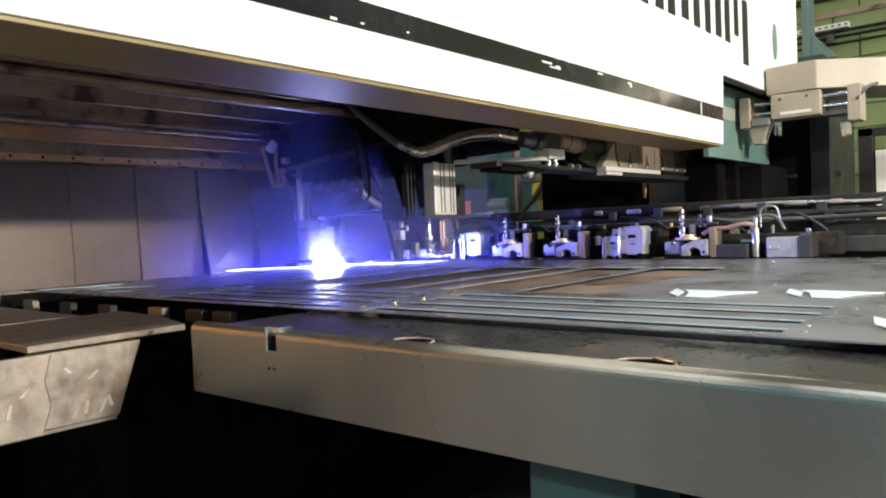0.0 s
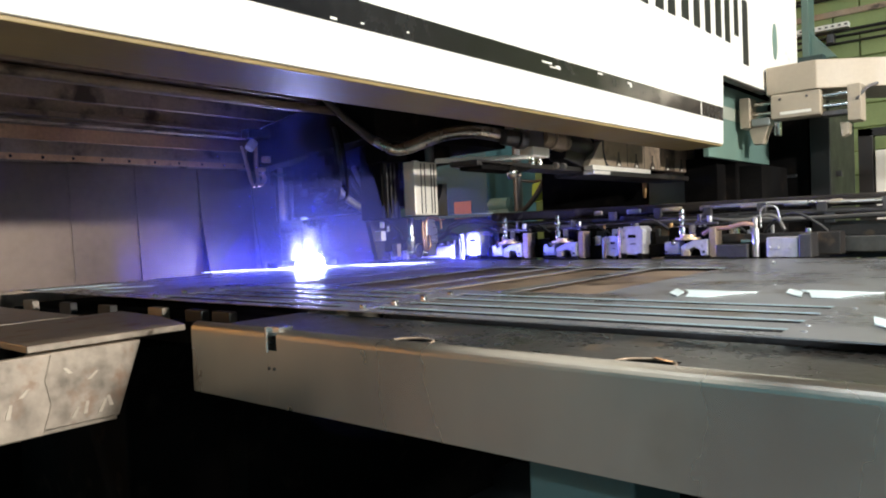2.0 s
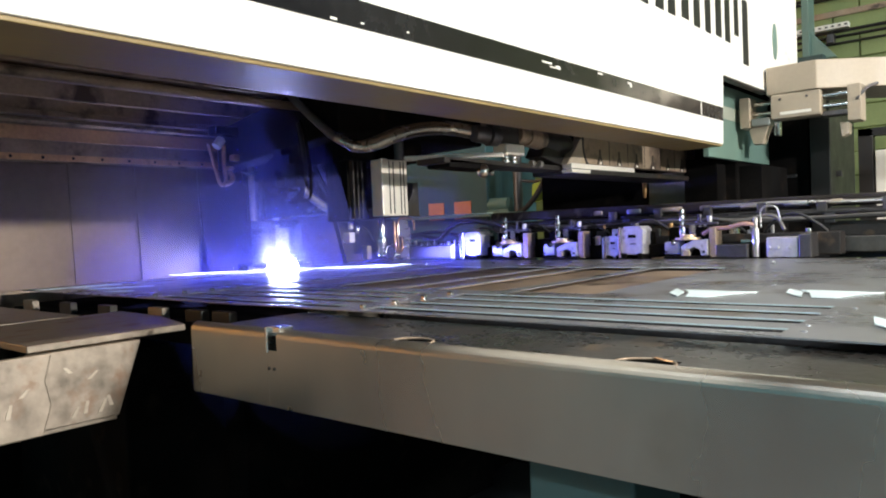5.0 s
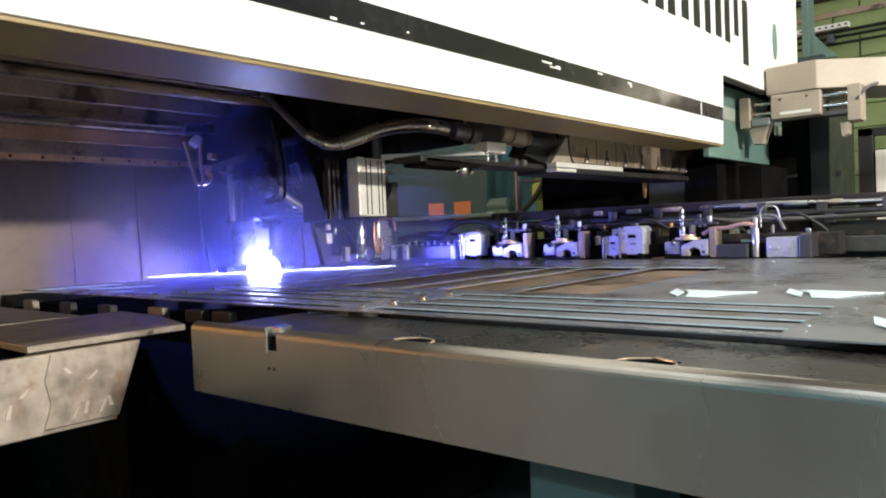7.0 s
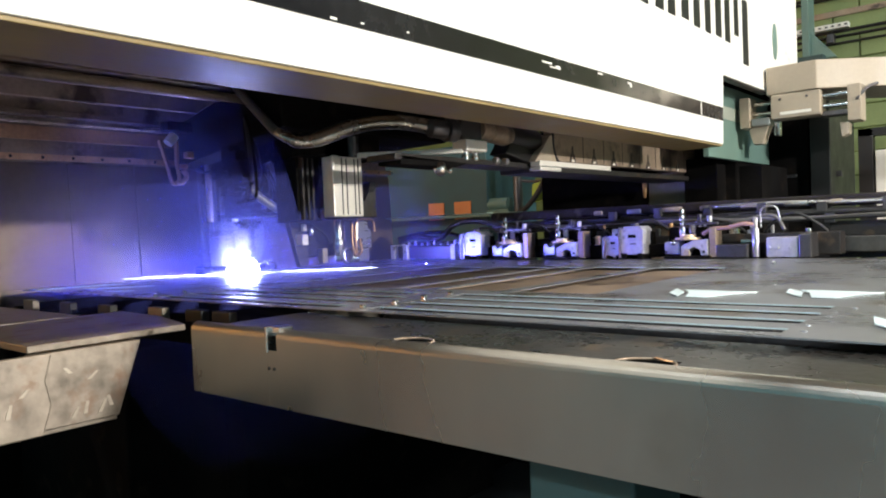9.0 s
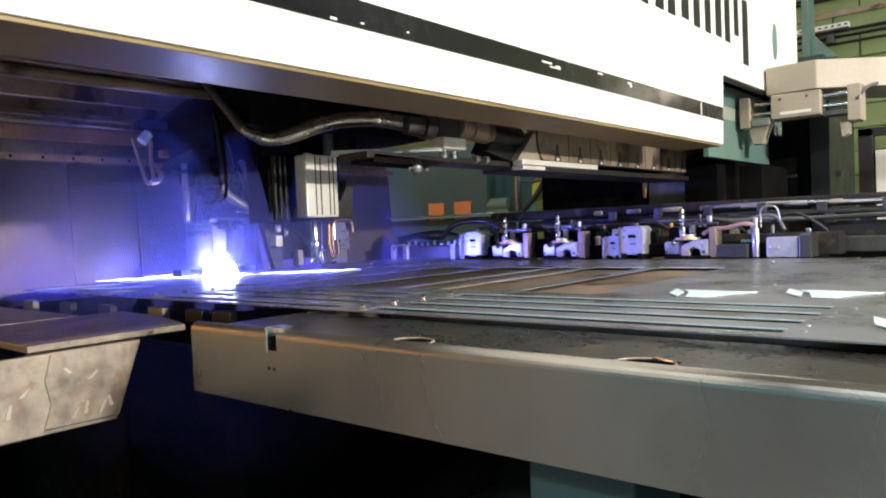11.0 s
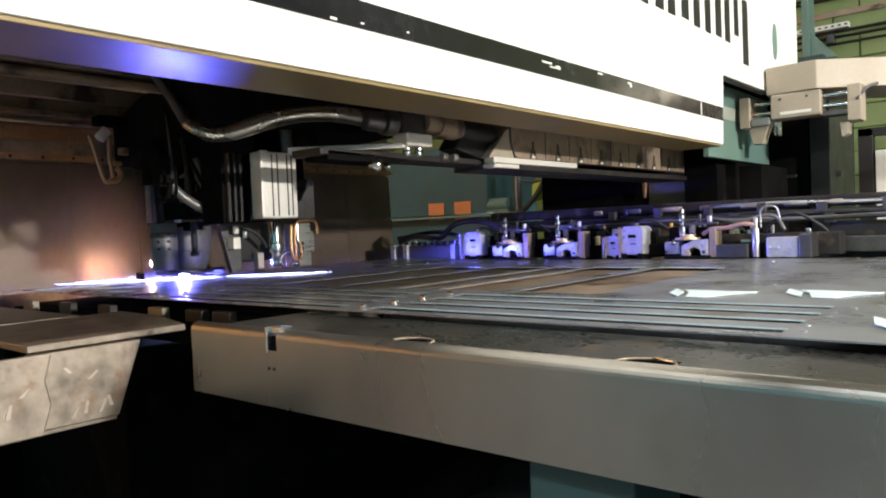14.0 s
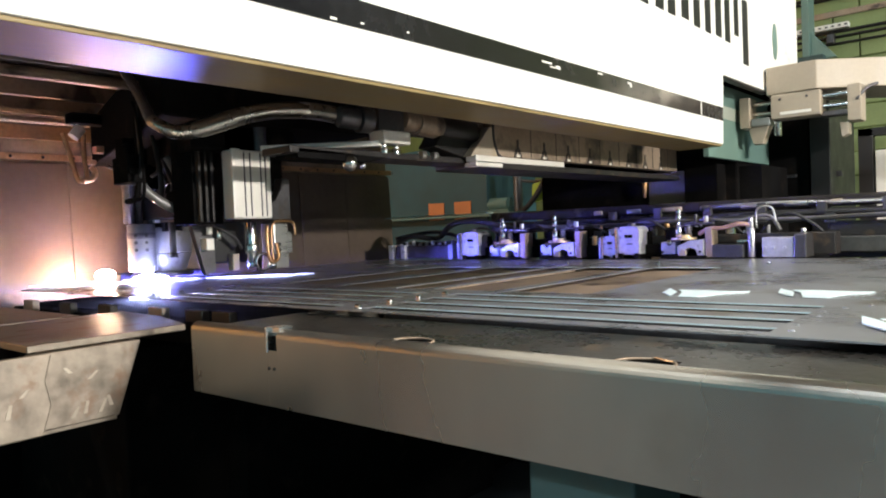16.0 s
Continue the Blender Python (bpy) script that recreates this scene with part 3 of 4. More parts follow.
# dark lettering, drawn as plain bars
for y0, y1, z0, z1 in ((1.80, 1.85, 1.695, 1.95), (1.89, 1.941, 1.695, 1.95), (1.99, 2.048, 1.70, 1.95), (2.078, 2.133, 1.70, 1.95), (2.182, 2.240, 1.708, 1.95), (2.282, 2.335, 1.701, 1.95),
                       (2.38, 2.432, 1.70, 1.95), (2.478, 2.535, 1.705, 1.95), (2.570, 2.622, 1.702, 1.95), (2.668, 2.715, 1.74, 1.887), (2.760, 2.822, 1.650, 1.888)):
    part("lettering_bar", box(BX - 0.001, BX + 0.0015, y0, y1, z0, z1, 0.0005), BLACK, press)

# ---- the moving cutting head ----
head = thing("plasma_cutter", (-1.9, 1.2, 1.35), "moving plasma cutter with torch, ram and hoses", "plasma cutter")
CX, CY = -2.42, 1.36
part("carriage", prism([(-2.56, 1.20, 1.36), (-2.56, 1.62, 1.36), (-1.45, 1.50, 1.36), (-1.45, 0.86, 1.36)], (0, 0, 0.16), 0.006), NEAR_BLACK, head)
part("carriage_plate", prism([(-2.50, 1.27, 1.30), (-2.50, 1.5, 1.30), (-1.5, 1.25, 1.30), (-1.5, 0.95, 1.30)], (0, 0, 0.064), 0.004), NEAR_BLACK, head)
# torch: a wide collar with a bolted jacket, on dark guide columns
torch = part("torch_body", joined(cyl((CX, CY + 0.02, 0.980), (CX, CY + 0.02, 1.045), 0.066, 0.09, seg=40, bevel=0.003), cyl((CX, CY + 0.02, 1.045), (CX, CY + 0.02, 1.135), 0.09, seg=40, bevel=0.004)), COLLAR, head, "steel torch collar lit blue")
part("foot_ring", cyl((CX, CY + 0.01, 0.966), (CX, CY + 0.01, 0.980), 0.100, seg=40), GREASE, head)
# hidden half ring added to keep the arc's light off the guards
shield_arc = [(math.cos(math.radians(a)), math.sin(math.radians(a))) for a in range(76, 278, 8)]
part("light_shield", prism([(CX + 0.03 + 0.150 * c, CY - 0.015 + 0.150 * s, 0.956) for c, s in shield_arc] + [(CX + 0.03 + 0.155 * c, CY - 0.015 + 0.155 * s, 0.956) for c, s in shield_arc[::-1]], (0, 0, 0.024)), SHIELD, head)
part("nozzle", cyl((CX, CY, 0.965), (CX, CY, 1.0), 0.010, 0.022, seg=20), BRONZE, head)
part("drum_lid", joined(cyl((CX, CY + 0.02, 1.136), (CX, CY + 0.02, 1.150), 0.082, seg=36), box(-2.40, -2.33, 1.33, 1.40, 1.12, 1.152, 0.003)), NEAR_BLACK, head)
part("jacket", cyl((-2.37, 1.268, 0.986), (-2.37, 1.268, 1.148), 0.045, seg=32, bevel=0.004), COLLAR, torch, "pale bolted clamp jacket")
part("jacket_band", cyl((-2.37, 1.268, 1.098), (-2.37, 1.268, 1.118), 0.0468, seg=32), DARKMETAL, torch)
for bz in (1.06, 1.085, 1.108):
    for a in (-50, -8):
        u = Vector((math.cos(math.radians(a)), math.sin(math.radians(a)), 0))
        p = Vector((-2.37, 1.268, bz)) + u * 0.043
        part("bolt", cyl(p, p + u * 0.006, 0.006, seg=10), GREASE, torch)
part("plunger", joined(cyl((-2.26, 1.32, 1.04), (-2.26, 1.32, 1.15), 0.011, seg=14), cyl((-2.26, 1.32, 1.030), (-2.26, 1.32, 1.045), 0.015, seg=14)), RUBBER, head)
for k in range(5):
    part("guide_column", cyl((-2.355 - 0.012 * (k % 2), 1.213 + 0.022 * k, 1.150), (-2.355 - 0.012 * (k % 2), 1.213 + 0.022 * k, 1.36), 0.0115, seg=14), (BROWN, DARKMETAL, GREASE)[k % 3], head)
part("torch_core", cyl((CX, 1.30, 1.148), (CX, 1.30, 1.37), 0.055, seg=30), NEAR_BLACK, head)
part("cable_end", box(-2.345, -2.325, 1.296, 1.314, 1.150, 1.20, 0.003), ALU, head)
part("support_web", box(-2.40, -2.0, 1.27, 1.40, 1.16, 1.33, 0.004), NEAR_BLACK, head)
part("support_web", box(-2.0, -1.70, 1.16, 1.36, 1.17, 1.33, 0.004), NEAR_BLACK, head)
# punch ram: pale ribbed block
ram = part("ram_block", box(-1.525, -1.48, 1.046, 1.156, 1.134, 1.300, 0.004), ALU, head, "pale ribbed aluminium ram block")
for y in (1.078, 1.095, 1.125, 1.139):
    part("rib", box(-1.4805, -1.4775, y - 0.0012, y + 0.0012, 1.14, 1.294, 0.0005), BLACK, ram)
part("ram_edge", box(-1.484, -1.474, 1.042, 1.066, 1.136, 1.302, 0.003), ALU, ram)
part("side_plate", prism([(-1.50, 1.158, 1.132), (-1.50, 1.226, 1.132), (-1.50, 1.226, 1.236), (-1.50, 1.205, 1.236), (-1.50, 1.198, 1.205), (-1.50, 1.182, 1.18), (-1.50, 1.158, 1.168)], (-0.03, 0, 0), 0.001), DARKMETAL, head)
for k in range(3):
    part("fin", box(-1.565, -1.55, 0.998 + 0.017 * k, 1.005 + 0.017 * k, 1.13, 1.30, 0.001), GREASE, head)
part("fin_backing", box(-1.66, -1.565, 0.99, 1.07, 1.125, 1.36, 0.002), NEAR_BLACK, head)
part("ram_cap", box(-1.62, -1.50, 1.04, 1.17, 1.302, 1.36, 0.003), NEAR_BLACK, head)
part("top_stub", cyl((-1.50, 1.14, 1.30), (-1.50, 1.14, 1.40), 0.018, seg=14), DARKMETAL, head)
# tool holders below the ram
part("holder_plate", prism([(-1.70, 1.062, 1.126), (-1.70, 1.125, 1.130), (-1.70, 1.128, 1.000), (-1.70, 1.098, 0.992)], (-0.02, 0, 0), 0.001), DARKMETAL, head)
part("holder_body", box(-1.76, -1.71, 1.12, 1.26, 1.02, 1.135, 0.006), BLACK, head)
part("holder_block", box(-1.705, -1.68, 1.168, 1.188, 1.0, 1.045, 0.003), CREAM, head, "cream guide block")
part("sensor", joined(box(-1.71, -1.67, 1.085, 1.108, 1.058, 1.09, 0.003), cyl((-1.68, 1.10, 1.10), (-1.68, 1.10, 1.12), 0.008, seg=10)), ALU, head)
part("sensor", cyl((-1.68, 1.128, 1.085), (-1.68, 1.128, 1.11), 0.007, seg=10), CHROME, head)
part("tool_stem", joined(cyl((-1.66, 1.215, 1.02), (-1.66, 1.215, 1.13), 0.014, seg=16), cyl((-1.66, 1.215, 1.045), (-1.66, 1.215, 1.07), 0.019, seg=16),
                         cyl((-1.66, 1.215, 1.005), (-1.66, 1.215, 1.025), 0.012, seg=12)), CHROME, head)
part("tool_block", box(-1.70, -1.64, 1.275, 1.325, 0.998, 1.125, 0.004), STEEL, head, "bright steel tool block")
for bz in (1.05, 1.065):
    part("bolt", cyl((-1.642, 1.29, bz), (-1.636, 1.29, bz), 0.006, seg=10), GREASE, head)
part("block_tab", box(-1.69, -1.65, 1.328, 1.345, 1.04, 1.10, 0.002), STEEL, head)
part("copper_tube", tube([(-1.63, 1.262, 1.02), (-1.63, 1.258, 1.09), (-1.63, 1.268, 1.125), (-1.63, 1.30, 1.13), (-1.63, 1.335, 1.124), (-1.63, 1.342, 1.09)], 0.004, 8), BRONZE, head, "bent copper tube")
part("copper_tube", tube([(-1.635, 1.25, 1.12), (-1.63, 1.245, 1.06), (-1.63, 1.255, 1.02), (-1.63, 1.28, 1.03), (-1.63, 1.275, 1.07)], 0.005, 8), BRONZE, head)
part("tool_ring", tube([(-1.64, 1.235 + 0.022 * math.cos(a), 1.02 + 0.022 * math.sin(a)) for a in [2 * math.pi * k / 12 for k in range(13)]], 0.004, 8, 2), CHROME, head)
part("ball_joint", ball((-1.645, 1.27, 1.008), 0.012), CHROME, head)
# hoses
part("hose", tube([(-1.70, 0.915, 1.25), (-1.69, 0.940, 1.212), (-1.68, 0.972, 1.185), (-1.67, 1.013, 1.16), (-1.68, 1.05, 1.145)], 0.012, 10), HOSE, head, "grey ribbed hose")
part("cable", tube([(-1.67, 1.013, 1.16), (-1.66, 1.06, 1.142), (-1.66, 1.11, 1.12), (-1.66, 1.16, 1.09), (-1.67, 1.19, 1.06)], 0.005, 8), RUBBER, head)
part("cable", tube([(-1.75, 1.02, 1.30), (-1.72, 1.03, 1.23), (-1.70, 1.06, 1.19), (-1.70, 1.07, 1.15)], 0.006, 8), RUBBER, head)
part("clip", box(-1.70, -1.67, 1.035, 1.048, 1.185, 1.215, 0.002), ALU, head)
part("chrome_pipe", tube([(-1.39, 0.800, 1.334), (-1.36, 0.812, 1.316), (-1.355, 0.828, 1.309), (-1.35, 0.856, 1.311), (-1.345, 0.887, 1.319), (-1.335, 0.924, 1.333), (-1.325, 0.961, 1.347), (-1.31, 1.012, 1.361), (-1.295, 1.064, 1.368), (-1.28, 1.119, 1.370), (-1.25, 1.162, 1.362), (-1.23, 1.197, 1.354)], 0.0190, 18, 6, 0.0118), PIPE, head, "bent polished steel pipe")
part("lead_hose", tube([(-1.75, 0.930, 1.54), (-1.70, 0.907, 1.498), (-1.60, 0.884, 1.432), (-1.50, 0.847, 1.381), (-1.42, 0.815, 1.343), (-1.375, 0.806, 1.324)], 0.0115, 12), HOSE, head)
part("lead_hose", tube([(-1.82, 1.02, 1.53), (-1.80, 1.035, 1.487), (-1.80, 1.047, 1.457), (-1.80, 1.062, 1.436), (-1.82, 1.09, 1.40)], 0.010, 10), HOSE, head)
# tangle of dark hoses and valve blocks between torch and ram
part("hose", tube([(-1.70, 1.00, 1.30), (-1.70, 1.022, 1.264), (-1.70, 1.037, 1.243), (-1.70, 1.048, 1.22), (-1.70, 1.063, 1.198), (-1.70, 1.075, 1.165)], 0.008, 10), HOSE, head)
tangle = random.Random(8)
for k in range(18):
    x = tangle.uniform(-2.22, -1.62)
    y = 1.30 - 0.42 * (x + 2.3) / 0.68 + tangle.uniform(-0.02, 0.12)
    drop_z, sway = tangle.uniform(0.08, 0.20), tangle.uniform(-0.02, 0.05)
    part("hose", tube([(x - 0.02, y - sway, 1.42), (x, y, 1.37), (x + 0.015, y + sway * 0.5, 1.37 - drop_z * 0.6), (x + 0.01, y + sway, 1.37 - drop_z), (x - 0.03, y + sway * 1.4, 1.36 - drop_z)], tangle.uniform(0.004, 0.009), 8, 4),
         RUBBER if k % 3 else NEAR_BLACK, head)
for k in range(9):
    x = -2.25 + 0.07 * k
    y, z = 1.24 - 0.40 * (x + 2.25) / 0.6 + tangle.uniform(-0.02, 0.04), tangle.uniform(1.26, 1.36)
    part("valve_block", joined(box(x - 0.022, x + 0.022, y - 0.02, y + 0.02, z - 0.03, z + 0.04, 0.004), cyl((x + 0.02, y - 0.005, z), (x + 0.036, y - 0.012, z), 0.010, seg=12)), NEAR_BLACK, head)
part("coupling", joined(cyl((-1.22, 1.155, 1.352), (-1.205, 1.20, 1.348), 0.024, seg=20), cyl((-1.205, 1.20, 1.348), (-1.20, 1.232, 1.347), 0.030, seg=20)), DARKMETAL, head)
part("hanger_plate", box(-1.215, -1.20, 1.263, 1.35, 1.328, 1.42, 0.002), DARKMETAL, head, "grey hanger plate")
part("hanger_foot", box(-1.235, -1.185, 1.262, 1.356, 1.297, 1.328, 0.004), ALU, head, "bright hanger foot")
for y in (1.276, 1.318):
    part("foot_bolt", joined(cyl((-1.20, y, 1.285), (-1.20, y, 1.298), 0.008, seg=12), cyl((-1.20, y, 1.272), (-1.20, y, 1.287), 0.011, seg=6)), CHROME, head)
part("flat_bar", prism([(-1.20, 1.262, 1.291), (-1.42, 1.085, 1.291), (-1.44, 1.10, 1.291), (-1.21, 1.285, 1.291)], (0, 0, 0.013), 0.0008), ALU, head, "flat aluminium bar")
part("motor", joined(cyl((-1.21, 1.35, 1.362), (-1.21, 1.40, 1.36), 0.026, seg=20), cyl((-1.21, 1.40, 1.36), (-1.21, 1.485, 1.353), 0.031, seg=20)), BROWN, head)
part("motor_tail", cyl((-1.21, 1.485, 1.353), (-1.21, 1.62, 1.345), 0.03, 0.038, seg=20), BLACK, head)
part("wedge", prism([(-1.19, 1.45, 1.30), (-1.19, 1.60, 1.272), (-1.19, 1.66, 1.36), (-1.19, 1.50, 1.36)], (-0.06, 0, 0), 0.003), BLACK, head)
part("lamp_bulb", ball((-1.20, 1.165, 1.246), 0.018, 1, 1, 1.1), CHROME, head, "round polished sight glass")
part("lamp_bulb", ball((-1.20, 1.205, 1.242), 0.008), CHROME, head)
part("lower_bar", box(-1.30, -1.20, 1.0, 1.63, 1.262, 1.278, 0.003), GREASE, head)
part("lower_casting", prism([(-1.20, 1.02, 1.252), (-1.20, 1.22, 1.250), (-1.20, 1.30, 1.266), (-1.20, 1.02, 1.276)], (-0.08, 0, 0), 0.003), NEAR_BLACK, head)
for y in (1.40, 1.445):
    part("fitting", cyl((-1.195, y, 1.2765), (-1.195, y + 0.016, 1.2765), 0.010, seg=12), STEEL, head)
# trough with marked links beyond the head
trough = part("cable_trough", box(-1.20, -1.17, 1.67, 2.96, 1.285, 1.40, 0.003), BROWN, head, "long grey-brown cable trough")
part("trough_end", prism([(-1.165, 1.565, 1.279), (-1.165, 1.69, 1.281), (-1.165, 1.672, 1.32), (-1.165, 1.668, 1.366), (-1.165, 1.65, 1.36)], (-0.03, 0, 0), 0.002), CREAM, head, "cream end wedge")
part("bend_edge", tube([(-1.165, 1.67, 1.37), (-1.165, 1.672, 1.325), (-1.165, 1.69, 1.29), (-1.165, 1.71, 1.282)], 0.004, 8), RUBBER, trough)
part("trough_flange", box(-1.19, -1.155, 1.575, 2.03, 1.266, 1.282, 0.002), ALU, trough)
part("trough_flange", box(-1.19, -1.15, 1.57, 1.69, 1.252, 1.263, 0.002), ALU, trough)
part("trough_base", box(-1.32, -1.16, 1.60, 2.96, 1.25, 1.268, 0.003), GREASE, trough)
for k in range(8):
    y = 1.794 + 0.143 * k
    mark = part("link_mark", joined(box(-1.1698, -1.1675, y - 0.004, y + 0.004, 1.312, 1.338, 0.0003),
                                    prism([(-1.1698, y - 0.020, 1.286), (-1.1698, y - 0.010, 1.286), (-1.1698, y - 0.001, 1.312), (-1.1698, y - 0.009, 1.312)], (0.0022, 0, 0)),
                                    prism([(-1.1698, y + 0.010, 1.286), (-1.1698, y + 0.020, 1.286), (-1.1698, y + 0.009, 1.312), (-1.1698, y + 0.001, 1.312)], (0.0022, 0, 0))), MARK, trough)
    part("link_tip", box(-1.1698, -1.1676, y - 0.011, y + 0.011, 1.288, 1.295, 0.0003), ALU, trough)
    part("link_joint", box(-1.1698, -1.1685, y + 0.069, y + 0.071, 1.288, 1.39, 0.0003), GREASE, trough)
# dangling wires by the torch
part("wire", tube([(-2.30, 1.00, 1.43), (-2.30, 1.022, 1.349), (-2.30, 1.036, 1.295), (-2.30, 1.048, 1.283), (-2.30, 1.066, 1.30), (-2.30, 1.06, 1.36), (-2.30, 1.062, 1.43)], 0.007, 8), COPPER, head, "dangling copper wire")
part("wire", tube([(-2.29, 1.05, 1.285), (-2.29, 1.075, 1.29), (-2.29, 1.088, 1.31), (-2.29, 1.075, 1.33)], 0.009, 8), COPPER, head)
part("wire", tube([(-2.30, 1.13, 1.335), (-2.30, 1.167, 1.325), (-2.30, 1.20, 1.335)], 0.006, 8), RUBBER, head)
part("lug", box(-2.31, -2.28, 1.09, 1.125, 1.372, 1.395, 0.004), COPPER, head)
part("lug", box(-2.31, -2.28, 1.065, 1.09, 1.335, 1.35, 0.004), COPPER, head)
part("connector", cyl((-2.30, 1.03, 1.42), (-2.30, 1.055, 1.45), 0.017, seg=14), ALU, head)
part("wire_bracket", box(-2.33, -2.28, 1.02, 1.20, 1.462, 1.495, 0.004), NEAR_BLACK, head)

# ---- the arc ----
arc = thing("plasma_arc", (CX, CY, 0.955), "blinding blue-white plasma arc on the sheet", "plasma arc")
AX, AY = -2.305, 1.302
part("core", cyl((CX + 0.03, CY - 0.01, 0.9505), (CX + 0.03, CY - 0.01, 0.962), 0.013, 0.015, seg=24), ARC, arc)
# glowing ball added in front of the torch, painting the arc's glare
plume = thing("plasma_plume", (CX, CY, 0.955), "glowing white ball imitating the glare of the arc", "plasma plume")
part("ball", ball((AX, AY, 0.960), 0.060, 1, 1, 0.95, 4), GLARE, plume)
rng = random.Random(11)
for k in range(16):
    a, e = rng.uniform(0, 2 * math.pi), rng.uniform(-0.05, 0.9)
    d = Vector((math.cos(a) * math.cos(e), math.sin(a) * math.cos(e), math.sin(e)))
    p = Vector((AX, AY, 0.972)) + d * rng.uniform(0.04, 0.06)
    part("spark", cyl(p, p + d * rng.uniform(0.012, 0.045), 0.0009, 0.0003, seg=6, bevel=0), SPARK, plume)



def halo_cap(centre, radius, azimuth, rise, half):
    """A soft cap of the glare halo on a ball round the arc; its uv counts from the middle outwards."""
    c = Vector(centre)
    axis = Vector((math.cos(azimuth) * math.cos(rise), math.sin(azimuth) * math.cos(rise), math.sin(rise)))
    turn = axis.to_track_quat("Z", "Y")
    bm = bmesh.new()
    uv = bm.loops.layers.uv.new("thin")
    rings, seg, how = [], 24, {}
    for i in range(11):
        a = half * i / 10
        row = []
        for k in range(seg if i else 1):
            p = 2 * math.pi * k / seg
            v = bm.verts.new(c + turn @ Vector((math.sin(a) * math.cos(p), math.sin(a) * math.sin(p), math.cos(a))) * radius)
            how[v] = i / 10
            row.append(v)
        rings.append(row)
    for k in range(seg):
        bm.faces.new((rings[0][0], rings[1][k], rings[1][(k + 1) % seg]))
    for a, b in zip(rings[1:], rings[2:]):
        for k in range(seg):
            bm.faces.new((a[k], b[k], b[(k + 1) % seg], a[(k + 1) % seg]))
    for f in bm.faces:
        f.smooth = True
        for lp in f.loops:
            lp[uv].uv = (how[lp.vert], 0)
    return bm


# blue glare round the arc, imitated by soft shells turned to the camera
fume = thing("fume_cloud", (CX, CY, 0.955), "soft blue shells imitating the glare round the arc", "fume")
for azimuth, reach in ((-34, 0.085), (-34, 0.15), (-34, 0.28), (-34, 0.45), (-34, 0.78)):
    part("halo_shell", halo_cap((AX, AY, 0.968), reach, math.radians(azimuth), 0.08, math.radians(66)), HALO, fume)

# glowing needles laid along the sheet, painting the arc's bright reflection
streaks = thing("spark_spray", (CX, CY, 0.955), "glowing needles painting the bright streak along the sheet", "sparks")
rng = random.Random(23)
for k in range(84):
    side = 1 if k % 2 else -1
    along = rng.uniform(0.03, 0.34) * (1.0 if side < 0 else 1.3)
    p = Vector((AX + side * 0.72 * along + rng.uniform(-0.012, 0.012), AY + side * 0.70 * along + rng.uniform(-0.05, 0.05), 0.9525 + rng.uniform(0, 0.003)))
    d = Vector((side * 0.72, side * 0.70 + rng.uniform(-0.05, 0.05), 0.008))
    part("spark", cyl(p, p + d * rng.uniform(0.03, 0.08), 0.0014, 0.0005, seg=6, bevel=0), SPARK, streaks)

# warm glowing ball added to light the guards, hidden in the jacket at first
warm_fill = thing("molten_flare", (CX, CY, 0.955), "added warm glowing ball that lights the guards", "sparks")
part("core", ball((-2.376, 1.268, 1.010), 0.024, 1.3, 1.3, 0.8, 3), WARM_FILL, warm_fill)

# ---- clamps and carriage at the far edge ----
carriage = thing("clamp_carriage", (-1.4, 2.56, 0.95), "dark clamp carriage with looped cables", "carriage")
part("beam", box(-2.40, -0.50, 2.53, 2.60, 0.958, 1.03, 0.004), GREASE, carriage)
part("cover", box(-2.37, -2.03, 2.47, 2.53, 0.956, 1.015, 0.004), DARKMETAL, carriage)
for x in (-2.39, -2.31, -2.02):
    part("lug", box(x - 0.014, x + 0.014, 2.455, 2.52, 0.953, 1.02, 0.003), CLAMP, carriage)
part("cable", tube([(-2.40, 2.52, 1.03), (-2.28, 2.50, 1.06), (-2.15, 2.52, 1.045), (-2.05, 2.50, 1.10), (-1.95, 2.52, 1.12), (-1.80, 2.55, 1.09), (-1.7, 2.56, 1.06)], 0.012, 8), RUBBER, carriage)
part("cable", tube([(-2.42, 2.53, 1.05), (-2.20, 2.54, 1.075), (-2.02, 2.52, 1.05), (-1.98, 2.5, 1.0)], 0.009, 8), RUBBER, carriage)
part("cable", tube([(-1.0, 2.55, 1.06), (-0.90, 2.50, 1.085), (-0.80, 2.50, 1.075), (-0.70, 2.52, 1.09), (-0.66, 2.52, 1.04)], 0.006, 8), HOSE, carriage)
part("hook", tube([(-0.72, 2.47, 1.05), (-0.72, 2.47, 1.105), (-0.70, 2.47, 1.12), (-0.67, 2.47, 1.112), (-0.66, 2.47, 1.07)], 0.0035, 8), STEEL, carriage)
for k in range(9):
    x = -2.35 + 0.04 * k
    part("bolt", cyl((x, 2.49, 1.014), (x, 2.49, 1.026 + 0.006 * (k % 3)), 0.008, seg=8), CLAMP, carriage)

fit_rng = random.Random(21)
for k in range(46):
    x, y = fit_rng.uniform(-2.05, -0.60), fit_rng.uniform(2.50, 2.575)
    h = fit_rng.uniform(0.012, 0.05)
    z = 1.029 if y > 2.535 else 1.0
    m = (CHROME, CLAMP, NEAR_BLACK, BRONZE, DARKMETAL, CLAMP)[k % 6]
    if k % 2:
        part("fitting", cyl((x, y, z), (x, y, z + h), fit_rng.uniform(0.004, 0.010), seg=10), m, carriage)
    else:
        w = fit_rng.uniform(0.008, 0.02)
        part("fitting", box(x - w, x + w, y - 0.01, y + 0.01, z, z + h * 0.8, 0.002), m, carriage)
